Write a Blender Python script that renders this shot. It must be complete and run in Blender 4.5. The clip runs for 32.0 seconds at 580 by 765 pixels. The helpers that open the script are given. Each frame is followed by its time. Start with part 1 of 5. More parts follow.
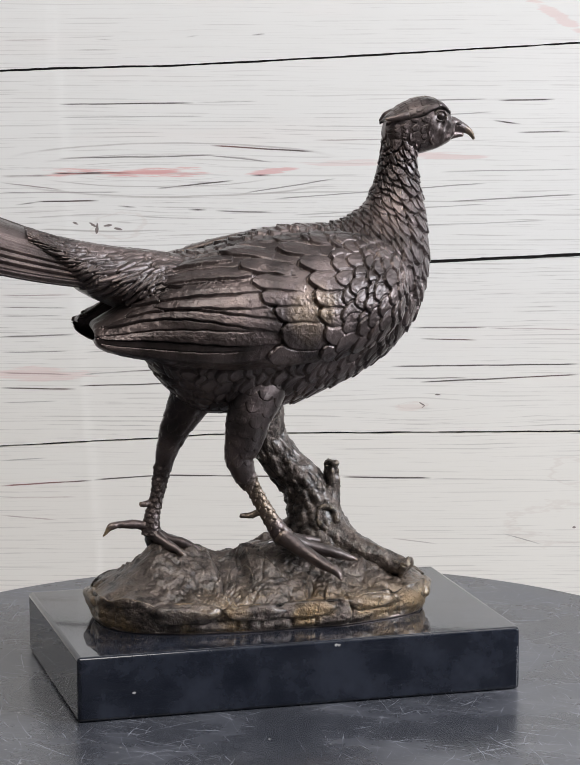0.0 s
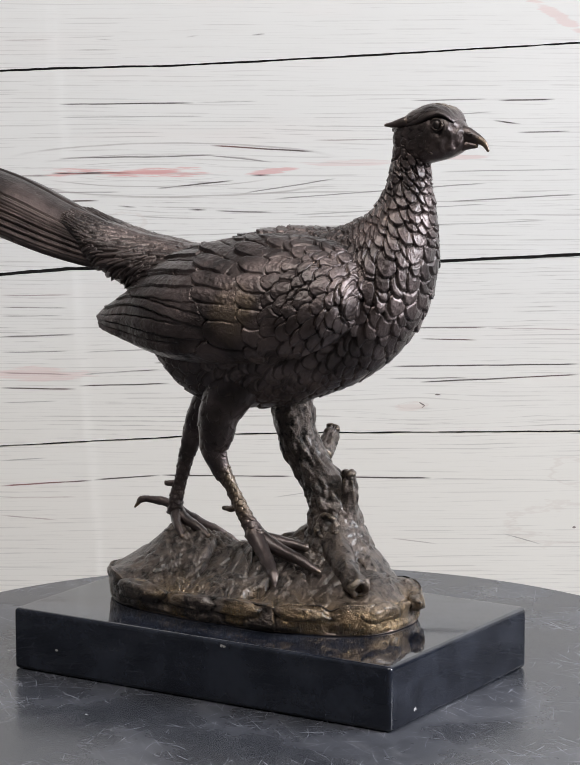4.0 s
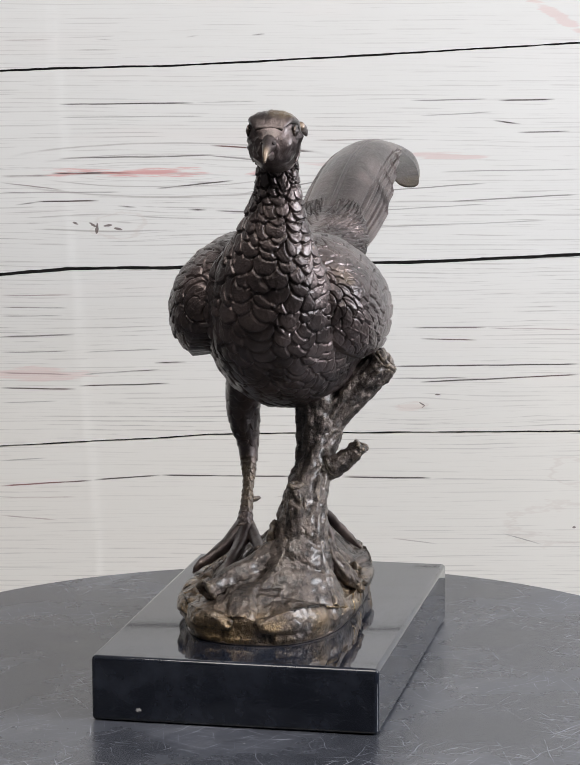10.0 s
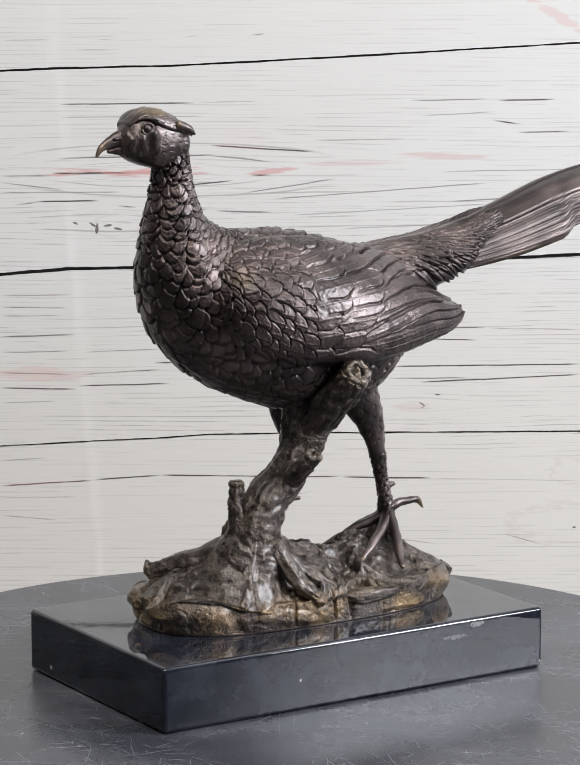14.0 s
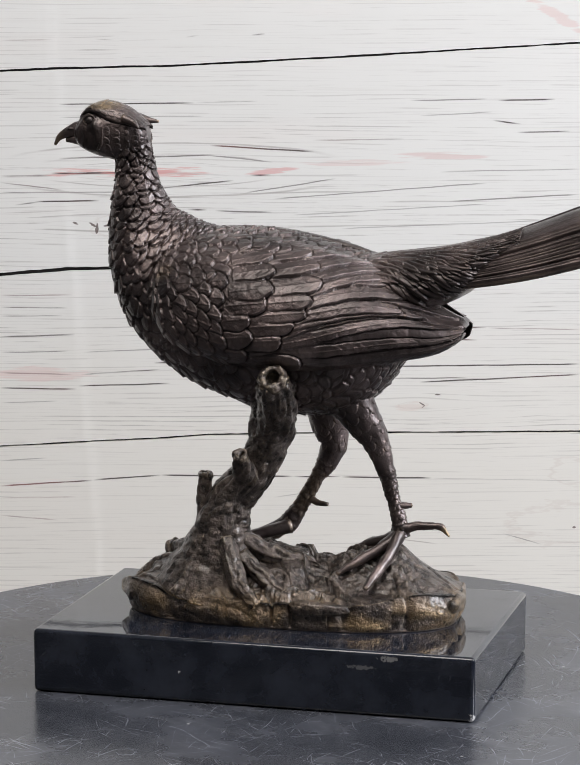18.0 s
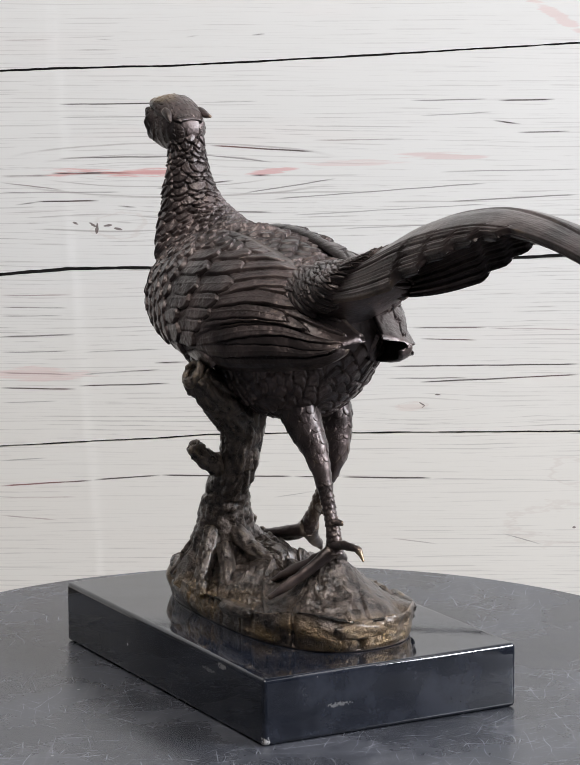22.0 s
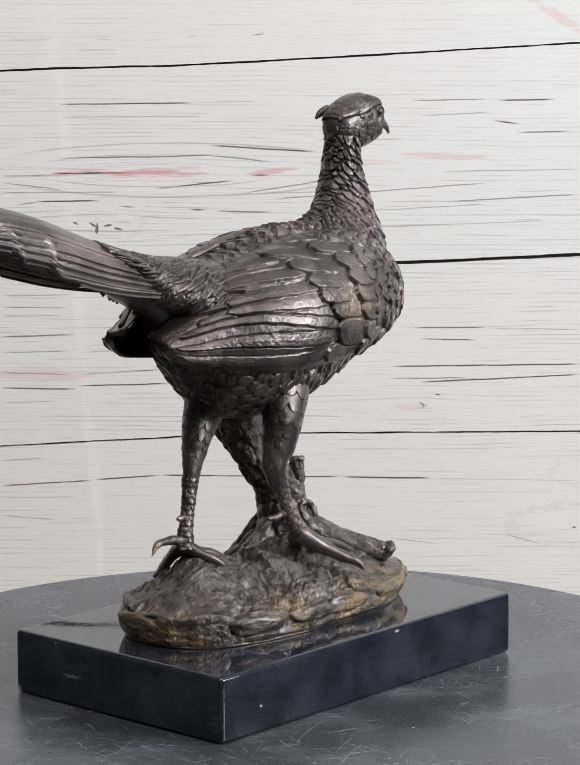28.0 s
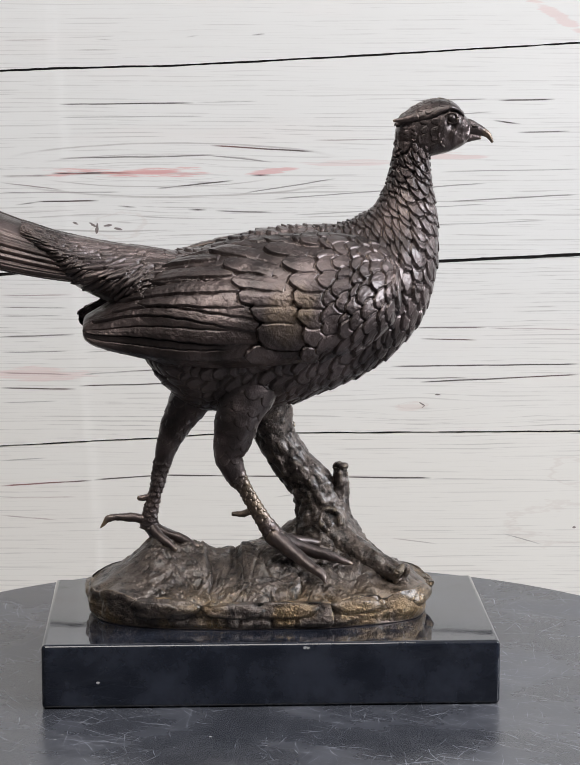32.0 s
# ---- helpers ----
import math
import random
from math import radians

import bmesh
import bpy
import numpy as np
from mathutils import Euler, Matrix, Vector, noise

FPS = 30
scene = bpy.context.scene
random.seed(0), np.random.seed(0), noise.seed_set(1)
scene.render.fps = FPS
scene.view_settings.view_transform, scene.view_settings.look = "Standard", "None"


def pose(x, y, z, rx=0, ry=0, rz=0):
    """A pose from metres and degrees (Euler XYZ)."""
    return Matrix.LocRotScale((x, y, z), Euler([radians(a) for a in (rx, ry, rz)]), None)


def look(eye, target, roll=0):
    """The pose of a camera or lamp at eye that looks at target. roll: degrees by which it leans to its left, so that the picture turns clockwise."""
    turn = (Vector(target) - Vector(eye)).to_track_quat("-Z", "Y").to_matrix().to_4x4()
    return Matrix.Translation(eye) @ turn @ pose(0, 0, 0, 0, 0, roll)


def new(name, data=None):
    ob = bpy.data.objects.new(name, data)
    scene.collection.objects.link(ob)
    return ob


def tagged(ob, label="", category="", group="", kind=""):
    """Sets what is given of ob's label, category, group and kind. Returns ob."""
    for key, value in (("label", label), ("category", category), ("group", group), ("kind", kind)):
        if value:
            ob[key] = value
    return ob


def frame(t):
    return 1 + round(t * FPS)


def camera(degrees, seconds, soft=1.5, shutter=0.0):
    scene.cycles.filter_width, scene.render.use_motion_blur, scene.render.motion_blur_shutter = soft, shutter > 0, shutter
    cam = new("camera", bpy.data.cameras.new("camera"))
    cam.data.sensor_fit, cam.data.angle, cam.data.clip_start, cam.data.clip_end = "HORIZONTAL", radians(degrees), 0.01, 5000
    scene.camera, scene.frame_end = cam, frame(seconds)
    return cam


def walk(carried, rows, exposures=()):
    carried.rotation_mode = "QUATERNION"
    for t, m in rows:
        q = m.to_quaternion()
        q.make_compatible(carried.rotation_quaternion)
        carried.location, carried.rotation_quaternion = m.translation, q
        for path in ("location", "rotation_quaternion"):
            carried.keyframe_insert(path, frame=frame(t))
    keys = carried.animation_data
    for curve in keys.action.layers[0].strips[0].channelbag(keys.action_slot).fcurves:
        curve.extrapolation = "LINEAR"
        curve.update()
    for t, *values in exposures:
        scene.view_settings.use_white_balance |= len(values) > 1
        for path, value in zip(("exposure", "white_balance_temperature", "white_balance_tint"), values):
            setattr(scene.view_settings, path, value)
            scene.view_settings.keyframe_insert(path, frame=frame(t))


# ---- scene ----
cam = camera(12.581, 32.0, soft=1.2)
EYE = Vector((0.00667, -1.29093, 0.35460))
walk(cam, [(0.0, look(EYE, (0.00667, -0.10616, 0.16402), -0.149)),
           (32.0, look(EYE, (0.00667, -0.10616, 0.16402), -0.149))],
     [(0.0, 0.10, 6600, 13.3), (32.0, 0.10, 6600, 13.3)])

# the turntable goes round clockwise at a nearly even pace: seconds, degrees
UNEVEN = [(0, 0.0), (6, -0.05), (9, 0.17), (11.5, 0.05), (13, 0.3), (16.7, -0.28), (19, -0.5), (22.5, 0.1), (24.5, 0.2), (28, 0.0), (32, 0.0)]
TURN = [(t, 15.127 - 11.6605 * t + d) for t, d in UNEVEN]

PLINTH_H = 0.0316          # height of the marble slab
WALL_Y = 0.44              # the printed plank sheet behind the turntable
TABLE_Z = -0.115           # top of the table that carries everything
rnd = random.Random(7)

# ---- light ----
world = bpy.data.worlds.new("world")
scene.world = world
world.use_nodes = True
world.node_tree.nodes["Background"].inputs[0].default_value = (0.85, 0.92, 1.0, 1)
world.node_tree.nodes["Background"].inputs[1].default_value = 0.3


def area_lamp(name, eye, target, width, height, watts, colour):
    data = bpy.data.lights.new(name, "AREA")
    data.shape, data.size, data.size_y, data.energy, data.color = "RECTANGLE", width, height, watts, colour
    ob = new(name, data)
    ob.matrix_world = look(eye, target)
    return ob


for lx, ly, lw, watts in ((-0.20, -0.85, 1.1, 21.0), (0.85, 0.05, 0.6, 1.6)):
    area_lamp("ceiling_lamp", (lx, ly, 1.545), (lx, ly, 0), lw, 0.8 * lw, watts, (1.0, 0.965, 0.90))
area_lamp("window_lamp", (1.80, -0.55, 0.93), (0.0, -0.1, 0.15), 0.75, 0.72, 53, (0.895, 0.945, 1.0))


# ---- node helpers ----
class Nodes:
    """Short notation for a material's node tree."""

    def __init__(self, name):
        self.mat = bpy.data.materials.new(name)
        self.mat.use_nodes = True
        self.tree = self.mat.node_tree
        self.bsdf = self.tree.nodes["Principled BSDF"]
        self.coord = self.tree.nodes.new("ShaderNodeTexCoord")

    def link(self, a, b):
        self.tree.links.new(a, b)

    def put(self, socket, value):
        if isinstance(value, bpy.types.NodeSocket):
            self.link(value, socket)
        elif isinstance(value, tuple) and len(value) == 3 and socket.type == "RGBA":
            socket.default_value = (*value, 1)
        else:
            socket.default_value = value

    def math(self, op, a, b=0.0, c=0.0):
        n = self.tree.nodes.new("ShaderNodeMath")
        n.operation = op
        for s, v in zip(n.inputs, (a, b, c)):
            self.put(s, v)
        return n.outputs[0]

    def clamped(self, op, a, b=0.0, c=0.0):
        out = self.math(op, a, b, c)
        out.node.use_clamp = True
        return out

    def scaled(self, sx, sy, sz, source=None, turn=0.0):
        v = source or self.coord.outputs["Object"]
        if turn:
            n = self.tree.nodes.new("ShaderNodeMapping")
            n.inputs["Rotation"].default_value = (0, 0, turn)
            self.link(v, n.inputs["Vector"])
            v = n.outputs[0]
        n = self.tree.nodes.new("ShaderNodeMapping")
        n.inputs["Scale"].default_value = (sx, sy, sz)
        self.link(v, n.inputs["Vector"])
        return n.outputs[0]

    def split(self, v):
        n = self.tree.nodes.new("ShaderNodeSeparateXYZ")
        self.link(v, n.inputs[0])
        return n.outputs

    def join(self, x, y, z):
        n = self.tree.nodes.new("ShaderNodeCombineXYZ")
        for i, v in zip(n.inputs, (x, y, z)):
            self.put(i, v)
        return n.outputs[0]

    def strokes(self, along, across, per_metre, waver, width, lo, hi, dash, seed):
        """Fine broken lines that run along one way and stand side by side the other way."""
        wob = self.noise(self.join(self.math("MULTIPLY", along, waver[0]), self.math("MULTIPLY", across, waver[1]), seed), 1.0, 3.0, 0.5)
        phase = self.math("ADD", self.math("MULTIPLY", across, per_metre), self.math("MULTIPLY", wob, waver[2]))
        index = self.math("FLOOR", phase)
        off = self.math("ABSOLUTE", self.math("SUBTRACT", self.math("FRACT", phase), 0.5))
        broken = self.noise(self.join(self.math("MULTIPLY", along, dash), self.math("MULTIPLY", index, 3.71), seed + 5.0), 1.0, 4.0, 0.6)
        on = self.ramp(broken, lo, hi)
        thin = self.math("MULTIPLY", self.math("ADD", on, 0.25), width)
        line = self.math("SUBTRACT", 1.0, self.math("MINIMUM", 1.0, self.math("DIVIDE", off, thin)))
        return self.math("MULTIPLY", self.math("POWER", line, 0.7), on)

    def noise(self, vector, scale=1.0, detail=3.0, rough=0.5, warp=0.0):
        n = self.tree.nodes.new("ShaderNodeTexNoise")
        self.link(vector, n.inputs["Vector"])
        n.inputs["Scale"].default_value, n.inputs["Detail"].default_value = scale, detail
        n.inputs["Roughness"].default_value, n.inputs["Distortion"].default_value = rough, warp
        return n.outputs["Fac"]

    def cells(self, vector, scale=1.0, feature="F1"):
        n = self.tree.nodes.new("ShaderNodeTexVoronoi")
        n.feature = feature
        self.link(vector, n.inputs["Vector"])
        n.inputs["Scale"].default_value = scale
        return n

    def ramp(self, value, lo, hi, a=0.0, b=1.0):
        n = self.tree.nodes.new("ShaderNodeMapRange")
        n.interpolation_type = "SMOOTHSTEP"
        for i, v in enumerate((value, lo, hi, a, b)):
            self.put(n.inputs[i], v)
        return n.outputs[0]

    def mix(self, fac, a, b):
        n = self.tree.nodes.new("ShaderNodeMix")
        n.data_type = "RGBA"
        self.put(n.inputs[0], fac)
        self.put(n.inputs[6], a)
        self.put(n.inputs[7], b)
        return n.outputs[2]

    def bump(self, height, strength, distance=0.001, below=None):
        n = self.tree.nodes.new("ShaderNodeBump")
        n.inputs["Strength"].default_value, n.inputs["Distance"].default_value = strength, distance
        self.link(height, n.inputs["Height"])
        if below:
            self.link(below, n.inputs["Normal"])
        return n.outputs[0]

    def set(self, **values):
        for key, v in values.items():
            self.put(self.bsdf.inputs[key.replace("_", " ")], v)
        return self.mat


# ---- materials ----
def plain(name, colour, rough, relief=0.2, scale=60.0):
    m = Nodes(name)
    n = m.noise(m.coord.outputs["Object"], scale, 5)
    shade = m.mix(m.ramp(n, 0.35, 0.65), tuple(c * 0.9 for c in colour), tuple(min(1, c * 1.06) for c in colour))
    return m.set(Base_Color=shade, Roughness=rough, Normal=m.bump(n, relief))


def bronze(name, worn, barbs):
    """Dark waxed bronze; rubbed edges show the metal's gold."""
    m = Nodes(name)
    obj = m.coord.outputs["Object"]
    big, fine = m.noise(obj, 45, 4), m.noise(obj, 380, 5, 0.65)
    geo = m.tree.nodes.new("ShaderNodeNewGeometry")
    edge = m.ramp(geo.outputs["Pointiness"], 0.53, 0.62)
    # shade between the feathers, painted dark wherever the mesh is hollow
    pit_shade = m.ramp(geo.outputs["Pointiness"], 0.40, 0.49, 1.0, 0.0)
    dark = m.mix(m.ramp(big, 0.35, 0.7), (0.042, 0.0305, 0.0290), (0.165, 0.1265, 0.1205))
    dark = m.mix(m.math("MULTIPLY", pit_shade, 0.8), dark, (0.012, 0.008, 0.007))
    rub = m.math("MULTIPLY", edge, m.ramp(big, 0.42, 0.66, 0.12, worn))
    colour = m.mix(rub, dark, (0.40, 0.30, 0.20))
    # rubbed spots: tail tip, hind claw, wing coverts, shank, crown and beak
    x, y, z = m.split(obj)
    for cx, cy, cz, ax, ay, az, amount in ((-0.350, 0.013, 0.186, 0.018, 0.03, 0.022, 0.42), (-0.089, 0.0014, 0.0430, 0.006, 0.006, 0.006, 0.9), (0.006, -0.050, 0.1585, 0.012, 0.012, 0.017, 0.24),
                                           (-0.012, -0.017, 0.060, 0.012, 0.010, 0.018, 0.28), (0.080, 0.020, 0.2530, 0.011, 0.007, 0.005, 0.55), (0.107, 0.017, 0.2350, 0.005, 0.006, 0.006, 0.35),
                                           (0.044, 0.041, 0.1750, 0.006, 0.007, 0.006, 0.14)):
        r = 0.0
        for v, c0, a0 in ((x, cx, ax), (y, cy, ay), (z, cz, az)):
            d = m.math("DIVIDE", m.math("SUBTRACT", v, c0), a0)
            r = m.math("ADD", r, m.math("MULTIPLY", d, d))
        spot = m.ramp(m.math("ADD", r, m.math("MULTIPLY_ADD", big, 2.4, -1.2)), 0.1, 1.3, amount, 0.0)
        colour = m.mix(m.math("MULTIPLY", spot, m.ramp(fine, 0.3, 0.6, 0.5, 1.0)), colour, (0.42, 0.31, 0.18))
    rough = m.ramp(fine, 0.25, 0.75, 0.30, 0.48)
    relief = m.bump(m.math("ADD", fine, m.math("MULTIPLY", m.noise(obj, 900, 3, 0.6), 0.4)), 0.6, 0.0009)
    if barbs:
        sep = m.split(m.coord.outputs["UV"])
        across = m.math("ABSOLUTE", m.math("SUBTRACT", sep[0], 0.5))
        slant = m.math("SUBTRACT", m.math("MULTIPLY", sep[1], 150.0), m.math("MULTIPLY", across, 34.0))
        ribs = m.math("MULTIPLY", m.math("SINE", slant), m.ramp(fine, 0.4, 0.6, 0.0, 0.22))
        shaft = m.ramp(across, 0.02, 0.06, 0.8, 0.0)
        relief = m.bump(m.math("ADD", ribs, shaft), 0.32, 0.0003, relief)
    return m.set(Base_Color=colour, Roughness=rough, Metallic=0.8, Specular_IOR_Level=0.5, Coat_Weight=0.7, Coat_Roughness=0.33, Normal=relief)


def rock_bronze():
    """Rough cast ground, shade painted into its hollows, rubbed to gold on the stones of the rim."""
    m = Nodes("rock_bronze")
    obj = m.coord.outputs["Object"]
    big, mid, fine = m.noise(obj, 38, 4), m.noise(obj, 190, 5, 0.65), m.noise(obj, 650, 4, 0.6)
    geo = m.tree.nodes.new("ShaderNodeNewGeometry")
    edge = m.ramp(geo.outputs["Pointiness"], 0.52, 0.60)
    pit_shade = m.ramp(geo.outputs["Pointiness"], 0.41, 0.495, 1.0, 0.0)
    height = m.split(obj)[2]
    rim = m.ramp(m.math("ADD", height, m.math("MULTIPLY", big, 0.016)), 0.014, 0.031, 1.0, 0.0)
    gold = m.math("MULTIPLY", rim, m.math("ADD", m.ramp(big, 0.43, 0.63, 0.0, 0.62), m.math("MULTIPLY", edge, 0.65)))
    dark = m.mix(m.ramp(mid, 0.35, 0.68), (0.040, 0.0320, 0.0290), (0.165, 0.1330, 0.1150))
    dark = m.mix(m.math("MULTIPLY", edge, 0.45), dark, (0.34, 0.27, 0.185))
    gold = m.math("MINIMUM", gold, 1.0)
    colour = m.mix(gold, dark, (0.46, 0.31, 0.15))
    # the hollows' painted shade lies over the gold too
    colour = m.mix(m.math("MULTIPLY", pit_shade, 0.85), colour, (0.007, 0.006, 0.0055))
    relief = m.bump(m.math("ADD", mid, m.math("MULTIPLY", fine, 0.5)), 0.8, 0.0026)
    return m.set(Base_Color=colour, Roughness=m.ramp(mid, 0.3, 0.7, 0.22, 0.46), Metallic=0.8, Specular_IOR_Level=0.5, Coat_Weight=0.6, Coat_Roughness=0.30, Normal=relief)


def marble():
    m = Nodes("black_marble")
    obj = m.coord.outputs["Object"]
    spot = m.cells(obj, 75)
    speck = m.math("MULTIPLY", m.ramp(m.math("ADD", spot.outputs["Distance"], m.math("MULTIPLY", m.noise(obj, 900, 3), 0.06)), 0.035, 0.055, 1.0, 0.0),
                   m.ramp(m.noise(obj, 40, 2), 0.56, 0.62))
    cloud = m.mix(m.ramp(m.noise(obj, 42, 5, 0.65), 0.35, 0.68), (0.0080, 0.0098, 0.0155), (0.0235, 0.0272, 0.0385))
    colour = cloud
    # chips and pale smears of the stone
    for cx, cy, cz, ax, ay, az, amount in ((-0.0735, 0.0693, 0.0285, 0.0045, 0.004, 0.0014, 0.32), (-0.060, 0.0693, 0.0235, 0.006, 0.004, 0.0010, 0.16), (-0.1145, 0.0690, 0.0015, 0.0030, 0.0030, 0.0024, 0.85),
                                           (-0.1149, 0.030, 0.0150, 0.003, 0.006, 0.0009, 0.2), (0.1051, -0.045, 0.0060, 0.003, 0.0012, 0.0010, 0.8), (0.012, -0.0679, 0.0290, 0.0016, 0.003, 0.0007, 0.6),
                                           (-0.088, -0.0679, 0.0130, 0.0008, 0.003, 0.0006, 0.6), (0.03, 0.0693, 0.0150, 0.0007, 0.003, 0.0006, 0.7)):
        x, y, z = m.split(obj)
        r = 0.0
        for v, c0, a0 in ((x, cx, ax), (y, cy, ay), (z, cz, az)):
            d = m.math("DIVIDE", m.math("SUBTRACT", v, c0), a0)
            r = m.math("ADD", r, m.math("MULTIPLY", d, d))
        r = m.math("ADD", r, m.math("MULTIPLY", m.math("SUBTRACT", m.noise(obj, 700, 4, 0.65), 0.5), 7.0))
        colour = m.mix(m.ramp(r, 0.4, 1.2, amount, 0.0), colour, (0.62, 0.61, 0.60))
    colour = m.mix(speck, colour, (0.6, 0.6, 0.58))
    smear = m.noise(obj, 22, 4, 0.6)
    return m.set(Base_Color=colour, Roughness=m.ramp(smear, 0.35, 0.7, 0.02, 0.07), IOR=1.52, Coat_Weight=0.3, Coat_Roughness=0.02,
                 Normal=m.bump(m.noise(obj, 160, 3), 0.04, 0.0004))


def disc_black():
    """Matt black plastic, scuffed, with fine scratches and dust."""
    m = Nodes("turntable_black")
    obj = m.coord.outputs["Object"]
    lines = None
    for turn, seed in ((0.35, 1.0), (1.15, 2.0), (2.05, 3.0), (2.75, 4.0), (0.72, 5.0), (1.62, 6.0)):
        p = m.split(m.scaled(1, 1, 1, None, turn))
        s = m.strokes(p[0], p[1], 140.0, (12.0, 12.0, 3.4), 0.036, 0.48, 0.66, 42.0, seed)
        lines = s if lines is None else m.math("MAXIMUM", lines, s)
    px, py, _ = m.split(obj)
    radius = m.math("SQRT", m.math("ADD", m.math("MULTIPLY", px, px), m.math("MULTIPLY", py, py)))
    angle = m.math("MULTIPLY", m.math("ARCTAN2", py, px), 0.15)
    for per, dash, seed in ((120.0, 26.0, 11.0),):
        arcs = m.strokes(angle, radius, per, (9.0, 9.0, 4.0), 0.05, 0.55, 0.68, dash, seed)
        lines = m.math("MAXIMUM", lines, arcs)
    worn = m.ramp(m.noise(obj, 14, 4, 0.6), 0.40, 0.60, 0.15, 1.0)
    lines = m.math("MULTIPLY", lines, worn)
    spot = m.cells(obj, 90)
    dust = m.math("MULTIPLY", m.ramp(spot.outputs["Distance"], 0.03, 0.09, 1.0, 0.0),
                  m.ramp(m.noise(obj, 55, 2), 0.56, 0.62))
    film = m.noise(obj, 13, 5, 0.6)
    base = m.mix(m.ramp(film, 0.35, 0.7), (0.032, 0.035, 0.043), (0.074, 0.079, 0.095))
    wipe = m.ramp(m.noise(m.scaled(16, 70, 1, None, 0.6), 1.0, 5, 0.65, 0.8), 0.50, 0.70, 0.0, 0.45)
    base = m.mix(m.math("MULTIPLY", wipe, worn), base, (0.14, 0.145, 0.16))
    colour = m.mix(m.math("MULTIPLY", lines, 0.8), base, (0.36, 0.38, 0.44))
    colour = m.mix(m.math("MULTIPLY", dust, 0.7), colour, (0.6, 0.6, 0.6))
    rough = m.math("ADD", m.ramp(film, 0.3, 0.7, 0.20, 0.34), m.math("MULTIPLY", lines, 0.15))
    return m.set(Base_Color=colour, Roughness=rough, Specular_IOR_Level=0.5, Normal=m.bump(m.noise(obj, 500, 3), 0.12, 0.0003))


# lines of the grain: x and z of one end, of the other end, and strength
GRAIN_TOP = [(-0.1821, 0.3030, -0.1471, 0.3030, 0.25), (-0.1200, 0.3035, -0.1073, 0.3028, 0.3), (-0.0181, 0.3061, -0.0086, 0.3067, 0.8), (-0.0611, 0.3046, -0.0516, 0.3059, 0.35), (-0.1345, 0.2966, -0.1090, 0.2962, 0.25), (-0.1446, 0.2611, -0.0551, 0.2618, 0.7), (-0.0551, 0.2621, -0.0136, 0.2630, 0.3), (0.0855, 0.2630, 0.1366, 0.2639, 0.45), (0.1430, 0.2629, 0.1814, 0.2637, 0.8), (0.0920, 0.2532, 0.1399, 0.2553, 0.35), (0.1400, 0.2502, 0.1592, 0.2476, 0.8), (0.1560, 0.2421, 0.1913, 0.2427, 0.6), (0.0216, 0.2371, 0.0824, 0.2379, 0.4), (-0.0457, 0.2340, 0.0232, 0.2297, 0.8), (-0.1452, 0.2256, -0.0426, 0.2276, 0.6), (-0.0490, 0.2276, -0.0041, 0.2230, 0.45), (-0.1447, 0.2528, -0.0488, 0.2532, 0.3)]
GRAIN_KNOT = [(-0.1839, 0.2142, -0.1486, 0.2144, 0.45), (-0.1502, 0.2160, -0.0956, 0.2162, 1.0), (-0.0195, 0.2144, -0.0054, 0.2147, 1.0), (-0.0813, 0.2059, -0.0298, 0.2109, 0.75), (-0.1840, 0.2100, -0.1423, 0.2051, 0.45), (-0.1746, 0.1952, -0.1569, 0.1974, 0.5), (-0.1617, 0.1974, -0.1183, 0.1979, 0.85), (-0.1071, 0.1944, -0.0936, 0.1934, 0.7), (-0.0605, 0.1917, -0.0476, 0.1916, 1.0), (-0.0428, 0.1910, -0.0042, 0.1899, 0.6), (-0.0235, 0.2025, 0.0376, 0.2120, 0.5), (-0.0042, 0.1986, 0.1371, 0.2089, 0.45), (0.0086, 0.1879, 0.1373, 0.1950, 0.35), (0.1115, 0.1967, 0.1980, 0.2013, 0.5), (-0.1841, 0.2036, -0.1038, 0.2034, 0.4), (0.0408, 0.1791, 0.1760, 0.1840, 0.3), (0.1050, 0.2163, 0.1977, 0.2180, 0.3)]
GRAIN_MID = [(-0.1855, 0.1350, -0.1370, 0.1355, 0.4), (-0.1857, 0.1271, -0.1404, 0.1267, 0.5), (-0.1858, 0.1213, -0.1437, 0.1215, 0.35), (-0.1860, 0.1075, -0.1358, 0.1090, 0.6), (-0.1863, 0.0970, -0.1408, 0.0976, 0.45), (-0.1865, 0.0832, -0.1378, 0.0818, 0.6), (-0.1867, 0.0730, -0.1354, 0.0723, 0.85), (-0.1347, 0.0742, -0.0729, 0.0760, 0.7), (-0.1330, 0.0818, -0.0793, 0.0853, 0.6), (-0.1311, 0.0969, -0.0792, 0.0987, 0.4), (-0.0841, 0.0896, -0.0614, 0.0898, 0.85), (0.0878, 0.1127, 0.1380, 0.1129, 0.6), (0.1381, 0.1126, 0.1993, 0.1111, 0.35), (0.0927, 0.1055, 0.1316, 0.1044, 0.65), (0.0733, 0.0868, 0.1996, 0.0882, 0.75), (0.0701, 0.0786, 0.1254, 0.0791, 0.5), (0.0929, 0.0763, 0.1998, 0.0809, 0.75), (0.1027, 0.0677, 0.1079, 0.0677, 1.0), (-0.1869, 0.0632, -0.1479, 0.0640, 0.3)]
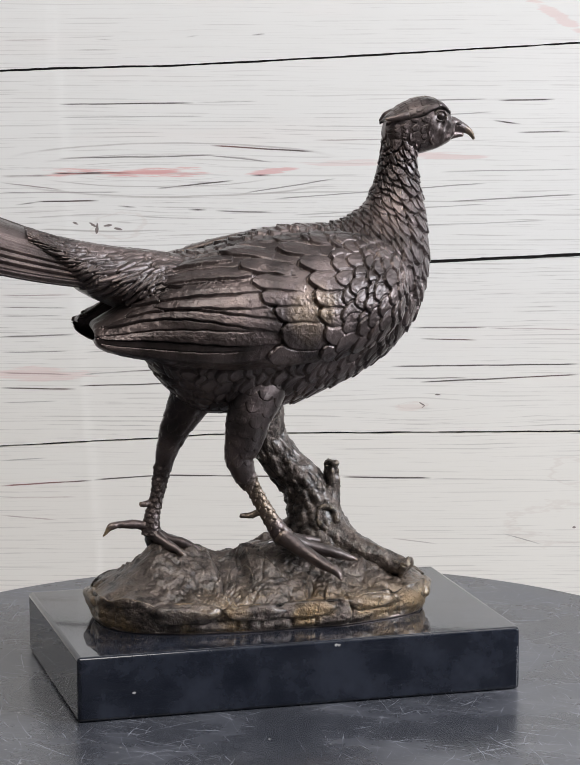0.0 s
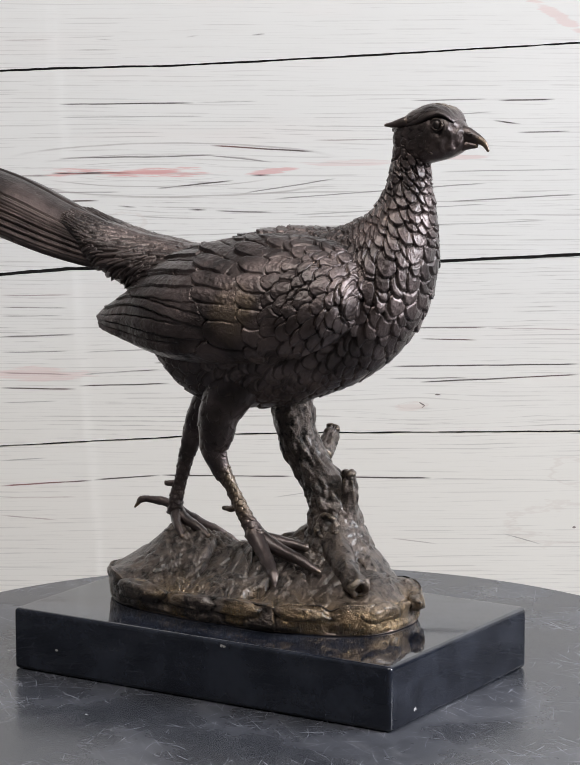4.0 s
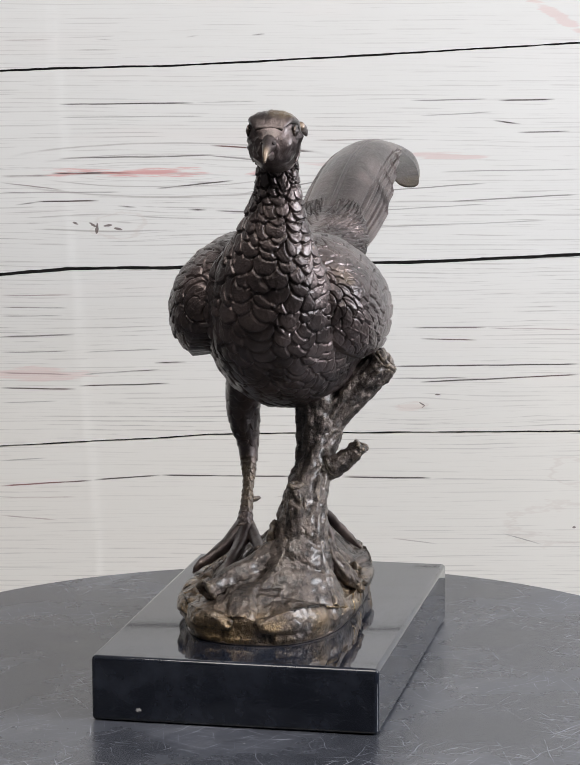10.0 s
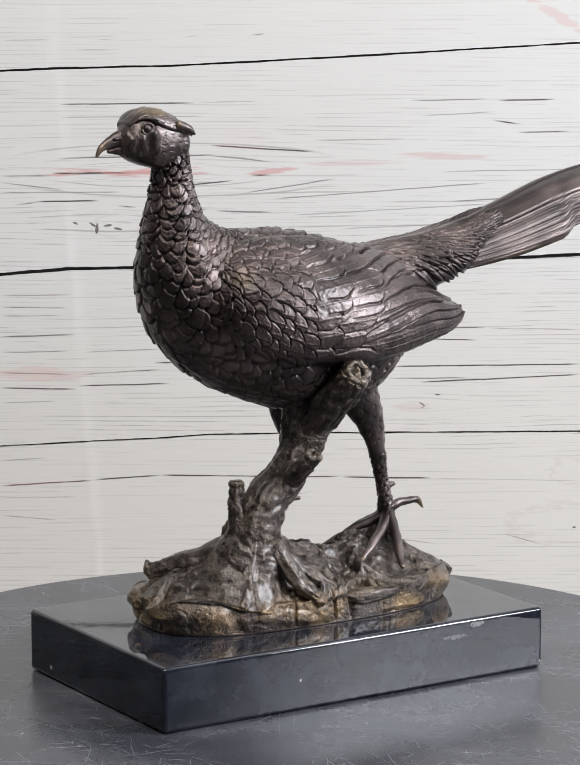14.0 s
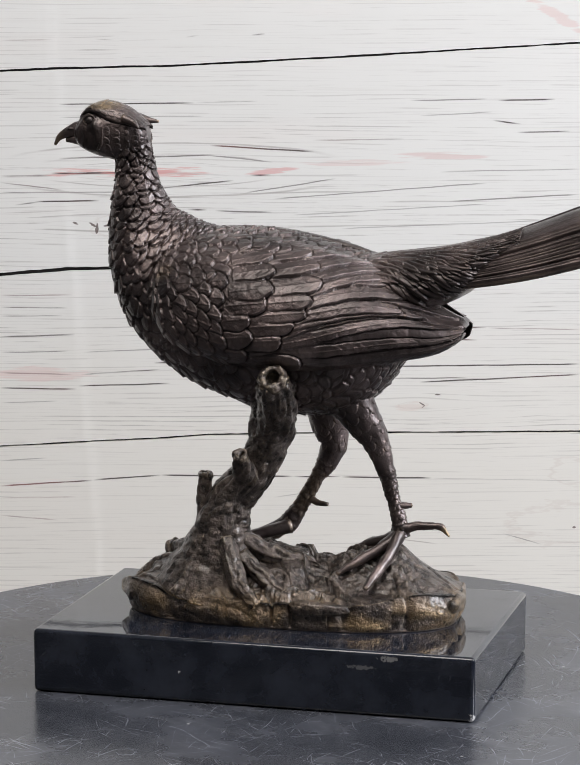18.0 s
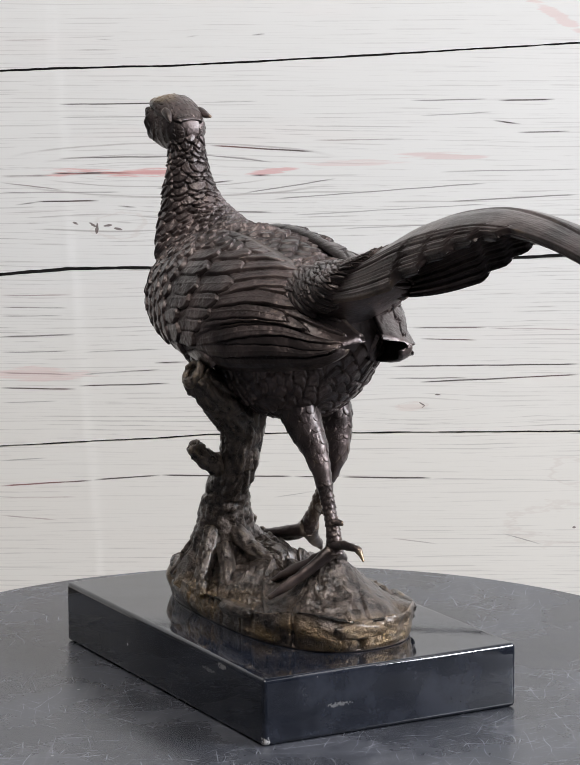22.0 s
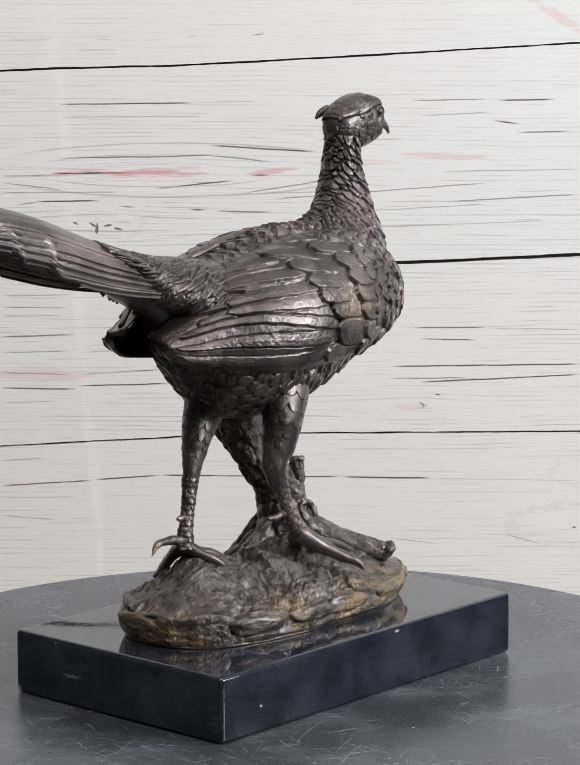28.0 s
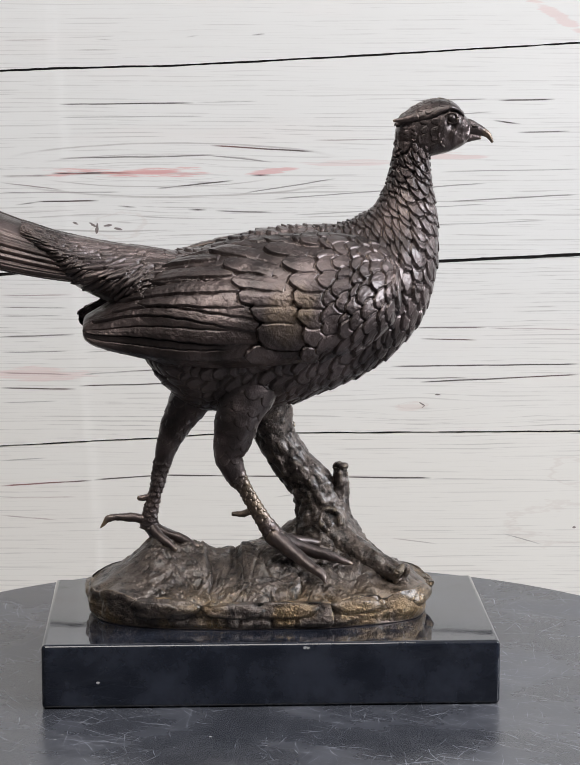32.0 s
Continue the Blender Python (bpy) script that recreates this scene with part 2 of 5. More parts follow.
GRAIN_LOW = [(-0.1881, 0.0064, -0.1252, 0.0103, 0.7), (-0.1259, 0.0103, -0.0794, 0.0135, 0.7), (-0.0801, 0.0135, 0.0089, 0.0122, 0.85), (0.0082, 0.0122, 0.0409, 0.0122, 0.7), (0.0409, 0.0118, 0.1017, 0.0110, 0.85), (0.1017, 0.0110, 0.2008, 0.0091, 0.2), (-0.1877, 0.0237, -0.1550, 0.0256, 0.35), (-0.1885, -0.0133, -0.1492, -0.0171, 0.35), (0.1492, -0.0269, 0.1762, -0.0347, 0.4), (0.0738, -0.0300, 0.1066, -0.0342, 0.3), (-0.0049, -0.0021, 0.0213, 0.0019, 0.25), (-0.1882, -0.0016, -0.1359, -0.0010, 0.25)]


def whitewash():
    """White-washed boards: grey grain lines, rosy stains and a few knots, in metres along x and z."""
    m = Nodes("whitewashed_wood")
    obj = m.coord.outputs["Object"]
    sep = m.tree.nodes.new("ShaderNodeSeparateXYZ")
    m.link(obj, sep.inputs[0])
    x, z = sep.outputs[0], sep.outputs[2]

    def blob(cx, cz, ax, az, slope=0.0):
        dx = m.math("DIVIDE", m.math("SUBTRACT", x, cx), ax)
        dz = m.math("SUBTRACT", m.math("SUBTRACT", z, cz), m.math("MULTIPLY", m.math("SUBTRACT", x, cx), slope))
        dz = m.math("DIVIDE", dz, az)
        return m.math("ADD", m.math("MULTIPLY", dx, dx), m.math("MULTIPLY", dz, dz))

    # the grain bends round its knots
    bend = 0.0
    for cx, cz, ax, az, lift in ((-0.080, 0.2165, 0.12, 0.014, 0.008), (-0.115, 0.1825, 0.05, 0.012, 0.008),
                                 (0.0916, 0.0602, 0.03, 0.007, 0.006)):
        r = blob(cx, cz, ax, az)
        side = m.math("DIVIDE", m.math("SUBTRACT", z, cz), az)
        pull = m.math("MULTIPLY", m.math("DIVIDE", side, m.math("ADD", r, 1.0)), lift)
        bend = m.math("ADD", bend, pull)
    zz = m.math("SUBTRACT", z, bend)
    grain = m.join(x, 0.0, zz)
    hair = m.math("MAXIMUM", m.strokes(x, zz, 330.0, (5.0, 22.0, 2.6), 0.13, 0.43, 0.62, 13.0, 9.0), m.math("MULTIPLY", m.strokes(x, zz, 520.0, (7.0, 30.0, 3.0), 0.10, 0.40, 0.62, 20.0, 21.0), 0.5))
    dense = m.ramp(m.noise(m.scaled(2.5, 1, 19, obj), 1.0, 2.0), 0.40, 0.60, 0.5, 1.0)
    dense = m.math("MULTIPLY", dense, m.math("MULTIPLY", m.ramp(z, 0.27, 0.30, 1.0, 0.45), m.ramp(z, 0.02, 0.05, 0.55, 1.0)))
    hair = m.math("MULTIPLY", hair, dense)
    # the darker lines one by one: ends along the board, and strength
    ragged = m.noise(m.scaled(60, 1, 260, obj), 1.0, 3.0, 0.6)
    waver = m.math("MULTIPLY_ADD", m.noise(m.scaled(28, 1, 120, obj), 1.0, 3.0), 0.0012, -0.0006)
    level = m.math("ADD", z, waver)
    dash = m.ramp(m.noise(m.scaled(30, 1, 700, obj), 1.0, 3.0, 0.6), 0.32, 0.48, 0.45, 1.0)
    line = 0.0
    for board in (GRAIN_TOP, GRAIN_KNOT, GRAIN_MID, GRAIN_LOW):
        for x0, z0, x1, z1, dark in board:
            slope = (z1 - z0) / (x1 - x0)
            d = m.math("ABSOLUTE", m.math("MULTIPLY_ADD", x, -slope, m.math("SUBTRACT", level, z0 - slope * x0)))
            ends = m.clamped("MULTIPLY", m.math("MINIMUM", m.math("SUBTRACT", x, x0), m.math("SUBTRACT", x1, x)), 120.0)
            on = m.clamped("MULTIPLY_ADD", d, -1.8 / (0.00036 + 0.00032 * dark), 1.8)
            line = m.math("MAXIMUM", line, m.math("MULTIPLY", m.math("MULTIPLY", on, ends), dark))
    line = m.math("MULTIPLY", line, dash)
    streak = m.noise(m.scaled(7, 1, 330, grain), 1.0, 4.0, 0.6)
    rosy = m.ramp(m.noise(m.scaled(5, 1, 24, obj), 1.0, 3.0), 0.50, 0.75)
    cloud = m.noise(m.scaled(6, 1, 10, obj), 1.0, 3.0)
    colour = m.mix(cloud, (0.76, 0.758, 0.738), (0.815, 0.812, 0.797))
    colour = m.mix(m.math("MULTIPLY", rosy, 0.20), colour, (0.80, 0.69, 0.66))
    colour = m.mix(m.ramp(streak, 0.52, 0.80, 0.0, 0.16), colour, (0.55, 0.52, 0.49))
    # warm light low on the sheet, put into the boards' colour as cream
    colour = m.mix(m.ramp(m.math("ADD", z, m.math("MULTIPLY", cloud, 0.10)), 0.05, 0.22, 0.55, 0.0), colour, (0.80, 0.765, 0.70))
    colour = m.mix(m.math("MULTIPLY", hair, 0.66), colour, (0.29, 0.265, 0.255))
    colour = m.mix(m.clamped("MULTIPLY", line, 1.45), colour, m.mix(rosy, (0.10, 0.085, 0.08), (0.30, 0.10, 0.10)))
    for cx, cz, ax, az in ((0.1929, 0.0158, 0.011, 0.0095), (0.1900, -0.0205, 0.034, 0.0150), (-0.1060, 0.1815, 0.016, 0.0085), (0.0890, 0.0603, 0.0085, 0.0024)):
        ring = m.math("ABSOLUTE", m.math("SUBTRACT", m.math("ADD", blob(cx, cz, ax, az), m.math("MULTIPLY_ADD", ragged, 3.0, -1.5)), 1.0))
        colour = m.mix(m.ramp(ring, 0.05, 0.35, 0.22, 0.0), colour, (0.58, 0.50, 0.46))
    # long loops of the grain round the stained heart of the board
    for cx, cz, ax, az, amount in ((-0.080, 0.2175, 0.088, 0.0105, 0.55), (-0.070, 0.2180, 0.125, 0.0175, 0.5), (-0.085, 0.2170, 0.060, 0.0062, 0.35)):
        ring = m.math("ABSOLUTE", m.math("SUBTRACT", m.math("ADD", blob(cx, cz, ax, az), m.math("MULTIPLY_ADD", waver, 160.0, 0.0)), 1.0))
        open_end = m.ramp(m.math("ABSOLUTE", m.math("SUBTRACT", x, cx)), 0.55 * ax, 0.9 * ax, 1.0, 0.0)
        colour = m.mix(m.math("MULTIPLY", m.math("MULTIPLY", m.ramp(ring, 0.015, 0.085, amount, 0.0), open_end), dash), colour, (0.30, 0.27, 0.26))
    frayed = m.noise(m.scaled(26, 1, 420, obj), 1.0, 4.0, 0.65)
    for cx, cz, ax, az, slope, tint, amount in (
            (-0.1060, 0.2166, 0.044, 0.0030, 0.012, (0.70, 0.33, 0.32), 0.8), (-0.0040, 0.2172, 0.014, 0.0018, 0.12, (0.70, 0.35, 0.35), 0.65),
            (0.1851, 0.3155, 0.021, 0.0032, -0.62, (0.74, 0.54, 0.52), 0.5), (0.0443, 0.2225, 0.030, 0.0022, 0.0, (0.70, 0.48, 0.46), 0.35),
            (0.1053, 0.2267, 0.022, 0.0026, 0.0, (0.68, 0.46, 0.44), 0.45), (0.0886, 0.0603, 0.009, 0.0026, 0.1, (0.70, 0.58, 0.53), 0.35),
            (-0.1624, 0.0822, 0.028, 0.0040, 0.0, (0.74, 0.52, 0.50), 0.45)):
        f = m.ramp(m.math("ADD", blob(cx, cz, ax, az, slope), m.math("MULTIPLY", m.math("SUBTRACT", frayed, 0.5), 8.0)), 0.2, 1.6, amount, 0.0)
        colour = m.mix(f, colour, tint)
    for cx, cz, ax, az, slope in ((-0.1236, 0.1822, 0.0030, 0.0011, -0.5), (-0.1205, 0.1797, 0.0010, 0.0034, 0.9), (-0.1132, 0.1815, 0.0030, 0.0008, 0.1),
                                  (-0.1344, 0.1830, 0.0026, 0.0012, -0.3), (-0.1063, 0.1791, 0.003, 0.0008, -0.2), (0.0950, 0.0612, 0.0022, 0.0006, -0.6), (0.0952, 0.0592, 0.0016, 0.0005, 0.7),
                                  (0.1974, -0.0230, 0.0012, 0.0008, 0.0), (0.1053, 0.0678, 0.0022, 0.0005, 0.0)):
        f = m.ramp(m.math("ADD", blob(cx, cz, ax, az, slope), m.math("MULTIPLY", m.math("SUBTRACT", ragged, 0.5), 4.0)), 0.5, 1.0, 0.85, 0.0)
        colour = m.mix(f, colour, (0.10, 0.065, 0.06))
    return m.set(Base_Color=colour, Roughness=0.55, Normal=m.bump(streak, 0.05, 0.0003))


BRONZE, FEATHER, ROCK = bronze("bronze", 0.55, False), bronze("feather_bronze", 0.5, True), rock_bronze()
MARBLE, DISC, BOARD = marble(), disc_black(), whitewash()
JOINT = plain("joint_black", (0.018, 0.016, 0.016), 0.8)
PLASTER, CARPET, TABLETOP = plain("plaster", (0.30, 0.295, 0.29), 0.9), plain("floor_grey", (0.06, 0.058, 0.056), 0.8), plain("table_dark", (0.05, 0.045, 0.04), 0.5)
DARKWALL = plain("grey_wall", (0.11, 0.113, 0.12), 0.9)
WHITE = plain("white_paint", (0.8, 0.8, 0.79), 0.5)


# ---- mesh helpers ----
def mesh_object(name, bm, material, smooth=False):
    me = bpy.data.meshes.new(name)
    bm.to_mesh(me)
    bm.free()
    me.materials.append(material)
    if smooth:
        me.polygons.foreach_set("use_smooth", [True] * len(me.polygons))
    return new(name, me)


def part(name, bm, material, parent, label="", smooth=False):
    ob = mesh_object(name, bm, material, smooth)
    ob.parent = parent
    if label:
        tagged(ob, label)
    return ob


def slab(bm, lo, hi, bevel=0.0, segments=2):
    """A box from corner to corner, with rounded edges."""
    made = bmesh.ops.create_cube(bm, size=1.0)["verts"]
    mid, size = (Vector(lo) + Vector(hi)) / 2, Vector(hi) - Vector(lo)
    for v in made:
        v.co = Vector((v.co.x * size.x, v.co.y * size.y, v.co.z * size.z)) + mid
    if bevel:
        edges = list({e for v in made for e in v.link_edges})
        bmesh.ops.bevel(bm, geom=edges, offset=bevel, segments=segments, affect="EDGES", profile=0.5)
    return bm


def turned(bm, profile, segments=96):
    """A solid of revolution round z: profile of (radius, height), closed at the axis."""
    rings = []
    for r, h in profile:
        if r < 1e-6:
            rings.append([bm.verts.new((0, 0, h))])
        else:
            rings.append([bm.verts.new((r * math.cos(a), r * math.sin(a), h)) for a in (2 * math.pi * i / segments for i in range(segments))])
    for a, b in zip(rings, rings[1:]):
        for i in range(segments):
            j = (i + 1) % segments
            quad = [a[i % len(a)], a[j % len(a)], b[j % len(b)], b[i % len(b)]]
            bm.faces.new(list(dict.fromkeys(quad)))
    bmesh.ops.recalc_face_normals(bm, faces=bm.faces)
    return bm


# ---- room that closes the place ----
def build_room():
    for name, lo, hi, mat in (("wall_north", (-2.0, 0.75, -0.87), (2.0, 0.85, 1.6), PLASTER), ("wall_south", (-2.0, -3.1, -0.87), (2.0, -3.0, 1.6), DARKWALL),
                              ("wall_west", (-2.0, -3.0, -0.87), (-1.9, 0.75, 1.6), DARKWALL),
                              ("floor", (-2.0, -3.1, -0.97), (2.0, 0.85, -0.87), CARPET), ("ceiling", (-2.0, -3.1, 1.6), (2.0, 0.85, 1.7), WHITE)):
        tagged(mesh_object(name, slab(bmesh.new(), lo, hi), mat), kind="structure")
    # east wall with a window opening
    bm = bmesh.new()
    for lo, hi in (((1.9, -3.0, -0.87), (2.0, 0.75, 0.1)), ((1.9, -3.0, 1.4), (2.0, 0.75, 1.6)),
                   ((1.9, -3.0, 0.1), (2.0, -1.1, 1.4)), ((1.9, 0.0, 0.1), (2.0, 0.75, 1.4))):
        slab(bm, lo, hi)
    tagged(mesh_object("wall_east", bm, DARKWALL), kind="structure")
    window = tagged(new("window_1"), kind="structure")
    for lo, hi in (((1.92, -1.1, 0.1), (1.98, 0.0, 0.14)), ((1.92, -1.1, 1.36), (1.98, 0.0, 1.4)), ((1.92, -1.1, 0.14), (1.98, -1.06, 1.36)),
                   ((1.92, -0.04, 0.14), (1.98, 0.0, 1.36)), ((1.92, -0.57, 0.14), (1.98, -0.53, 1.36))):
        part("window_frame", slab(bmesh.new(), lo, hi, 0.004), WHITE, window)
    for lx, ly, lw, label in ((-0.10, -0.85, 0.58, "large flat white ceiling light panel"), (0.85, 0.05, 0.33, "small flat white ceiling light panel")):
        light = tagged(new("ceiling_light"), label, "ceiling light", "ceiling lights")
        light.location = (lx, ly, 1.6)
        part("housing", slab(bmesh.new(), (-lw, -0.82 * lw, -0.045), (lw, 0.82 * lw, 0.0), 0.006), WHITE, light)
    table = tagged(new("table"), "dark wooden table under the turntable", "table")
    table.location = (0, 0, -0.87)
    top = TABLE_Z + 0.87
    part("tabletop", slab(bmesh.new(), (-0.58, -0.95, top - 0.03), (0.58, 0.6, top), 0.003), TABLETOP, table)
    for sx in (-0.55, 0.50):
        for sy in (-0.9, 0.5):
            part("leg", slab(bmesh.new(), (sx, sy, 0), (sx + 0.05, sy + 0.05, top - 0.03), 0.003), TABLETOP, table)


build_room()


# ---- plank sheet ----
def curve_at(knots, x):
    return float(np.interp(x, [k[0] for k in knots], [k[1] for k in knots]))


FOLD = [(-0.052, -0.1235), (0.038, -0.1294), (0.137, -0.1370), (0.2336, -0.1435), (0.329, -0.1514), (0.6, -0.174)]
JOINTS = [   # along x: the joint's height, then its width
    ([(-0.7, 0.260), (-0.1825, 0.2831), (-0.1474, 0.2846), (-0.0709, 0.2860), (0.0089, 0.2899), (0.1045, 0.2950), (0.1965, 0.3002), (0.7, 0.328)], 0.0014),
    ([(-0.7, 0.120), (-0.1852, 0.1489), (-0.1399, 0.1527), (-0.0592, 0.1535), (0.0408, 0.1555), (0.1054, 0.1570), (0.1986, 0.1613), (0.7, 0.184)], 0.0024),
    ([(-0.7, 0.010), (-0.1875, 0.0334), (-0.1287, 0.0365), (-0.0798, 0.0387), (-0.0472, 0.0411), (0.0083, 0.0418), (0.2003, 0.0426), (0.7, 0.044)], 0.0012)]


def build_backdrop():
    """Boards with uneven joints; a soft upright crease runs through the sheet."""
    sheet = tagged(new("backdrop"), "white-washed plank backdrop sheet with an upright crease", kind="structure")
    edges = [([(-0.7, TABLE_Z), (0.7, TABLE_Z)], 0.0)]
    edges.append(([(-0.7, -0.10), (0.7, -0.085)], 0.0016))
    edges += JOINTS[::-1]
    edges += [([(-0.7, 0.425), (0.7, 0.46)], 0.0016), ([(-0.7, 0.56), (0.7, 0.56)], 0.0016), ([(-0.7, 0.70), (0.7, 0.70)], 0.0)]
    xs = list(np.arange(-0.70, -0.25, 0.05)) + list(np.arange(-0.25, 0.26, 0.002)) + list(np.arange(0.30, 0.701, 0.05))

    def crease(x, z):
        d = (x - curve_at(FOLD, z)) / 0.0020
        step = 1 / (1 + math.exp(-max(-30, min(30, -d * 1.5))))
        return -0.00034 * math.exp(-d * d) - 0.00030 * step

    for i in range(len(edges) - 1):
        (low, wl), (high, wh) = edges[i], edges[i + 1]
        bm = bmesh.new()
        rows = []
        for x in xs:
            jl = 0.0004 * noise.noise(Vector((x * 45, i * 7.0, 0))) + 0.00025 * noise.noise(Vector((x * 160, i * 7.0, 3)))
            jh = 0.0004 * noise.noise(Vector((x * 45, i * 7.0 + 3.5, 0))) + 0.00025 * noise.noise(Vector((x * 160, i * 7 + 3.5, 3)))
            z0, z1 = curve_at(low, x) + wl / 2 + (jl if wl else 0), curve_at(high, x) - wh / 2 + (jh if wh else 0)
            y = [WALL_Y + crease(x, z) for z in (z0, z0 + (z1 - z0) * 0.33, z0 + (z1 - z0) * 0.67, z1)]
            front = [bm.verts.new((x, y[k], z0 + (z1 - z0) * f)) for k, f in enumerate((0.0, 0.33, 0.67, 1.0))]
            lips = [bm.verts.new((x, v, z)) for v, z in ((WALL_Y + 0.003, z0), (y[0], z0), (y[3], z1), (WALL_Y + 0.003, z1))]
            rows.append((lips[:2], front, lips[2:]))
        for a, b in zip(rows, rows[1:]):
            for p, q in zip(a, b):
                for k in range(len(p) - 1):
                    bm.faces.new((p[k], q[k], q[k + 1], p[k + 1]))
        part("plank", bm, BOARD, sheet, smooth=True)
    part("backing", slab(bmesh.new(), (-0.7, WALL_Y + 0.0032, TABLE_Z), (0.7, WALL_Y + 0.008, 0.70)), JOINT, sheet, "black backing between the boards")


build_backdrop()

# ---- turntable and marble slab ----
turntable = tagged(new("turntable"), "round black scuffed display turntable", "turntable")
turntable.location = (0, 0, 0)
R = 0.232
part("disc", turned(bmesh.new(), [(0, 0), (R - 0.0025, 0), (R - 0.0008, -0.0006), (R, -0.0025), (R, -0.018), (R - 0.003, -0.021), (0, -0.021)], 192), DISC, turntable, "matt black disc with scratches and dust")
part("base", turned(bmesh.new(), [(0, -0.0215), (0.075, -0.0215), (0.082, -0.03), (0.085, -0.105), (0.09, TABLE_Z), (0, TABLE_Z)], 64), DISC, turntable, "black motor base")


def build_plinth():
    plinth = tagged(new("marble_plinth"), "polished black marble slab under the bronze bird", "plinth")
    L, W = 0.2200, 0.1372
    bm = slab(bmesh.new(), (-L / 2 - 0.0049, -W / 2 + 0.0007, 0.0002), (L / 2 - 0.0049, W / 2 + 0.0007, PLINTH_H), 0.0021, 5)
    for f in bm.faces:
        f.smooth = f.calc_area() < 1e-3
    part("slab", bm, MARBLE, plinth, "polished black marble")
    return plinth


plinth = build_plinth()


# ---- the bronze bird: x forward, y to its left, z up from the turntable's top ----
class Sculpt:
    """Gathers grids of points into one mesh."""

    def __init__(self):
        self.v, self.f, self.uv, self.m = [], [], [], []

    def grid(self, P, material=0, wrap=False, uv=None, cap=False):
        """P: rows x columns x 3. wrap: the columns close to a ring."""
        n, k = P.shape[:2]
        base = len(self.v)
        self.v.extend(map(tuple, P.reshape(-1, 3)))
        for i in range(n - 1):
            for j in range(k if wrap else k - 1):
                q = (j + 1) % k
                self.f.append((base + i * k + j, base + i * k + q, base + (i + 1) * k + q, base + (i + 1) * k + j))
                self.m.append(material)
                if uv is None:
                    self.uv.extend(((0.25, 0.0),) * 4)
                else:
                    self.uv.extend((uv[i][j], uv[i][q], uv[i + 1][q], uv[i + 1][j]))
        if cap:
            for row in (0, n - 1):
                self.f.append(tuple(base + row * k + j for j in (range(k) if row else reversed(range(k)))))
                self.m.append(material)
                self.uv.extend(((0.25, 0.0),) * k)

    def object(self, name, materials, drop):
        me = bpy.data.meshes.new(name)
        me.from_pydata([(x, y, z - drop) for x, y, z in self.v], [], self.f)
        layer = me.uv_layers.new(name="UVMap")
        layer.data.foreach_set("uv", np.array(self.uv, dtype=np.float32).ravel())
        for mat in materials:
            me.materials.append(mat)
        me.polygons.foreach_set("material_index", self.m)
        me.polygons.foreach_set("use_smooth", [True] * len(me.polygons))
        me.validate()
        return new(name, me)


def smooth_rows(rows, n):
    """Catmull-Rom through rows of numbers, resampled to n rows."""
    A = np.array(rows, dtype=float)
    k = len(A)
    out = []
    for t in np.linspace(0, k - 1, n):
        i = min(int(t), k - 2)
        s = t - i
        p0, p1, p2, p3 = A[max(i - 1, 0)], A[i], A[i + 1], A[min(i + 2, k - 1)]
        out.append(0.5 * (2 * p1 + (p2 - p0) * s + (2 * p0 - 5 * p1 + 4 * p2 - p3) * s * s + (3 * p1 - p0 - 3 * p2 + p3) * s ** 3))
    return np.array(out)


class Skin:
    """A grid of points read as a smooth surface: u along the rows, v along the columns, both 0 to 1."""

    def __init__(self, P, wrap=False, flip=1):
        self.P, self.wrap = P, wrap
        du = np.gradient(P, axis=0)
        if wrap:
            dv = (np.roll(P, -1, axis=1) - np.roll(P, 1, axis=1)) / 2
        else:
            dv = np.gradient(P, axis=1)
        N = np.cross(du, dv) * flip
        self.N = N / (np.linalg.norm(N, axis=2, keepdims=True) + 1e-12)
        n, k = P.shape[:2]
        self.U, self.V = np.linalg.norm(du, axis=2) * (n - 1), np.linalg.norm(dv, axis=2) * (k if wrap else k - 1)

    def at(self, field, u, v):
        n, k = self.P.shape[:2]
        a = min(max(u, 0.0), 1.0) * (n - 1)
        i = min(int(a), n - 2)
        s = a - i
        if self.wrap:
            b = (v % 1.0) * k
            j = int(b) % k
            q, r = (j + 1) % k, b - int(b)
        else:
            b = min(max(v, 0.0), 1.0) * (k - 1)
            j = min(int(b), k - 2)
            q, r = j + 1, b - j
        return (field[i, j] * (1 - s) + field[i + 1, j] * s) * (1 - r) + (field[i, q] * (1 - s) + field[i + 1, q] * s) * r


STEPS = (0.0, 0.3, 0.55, 0.70, 0.82, 0.91, 0.97, 1.0, 1.0)


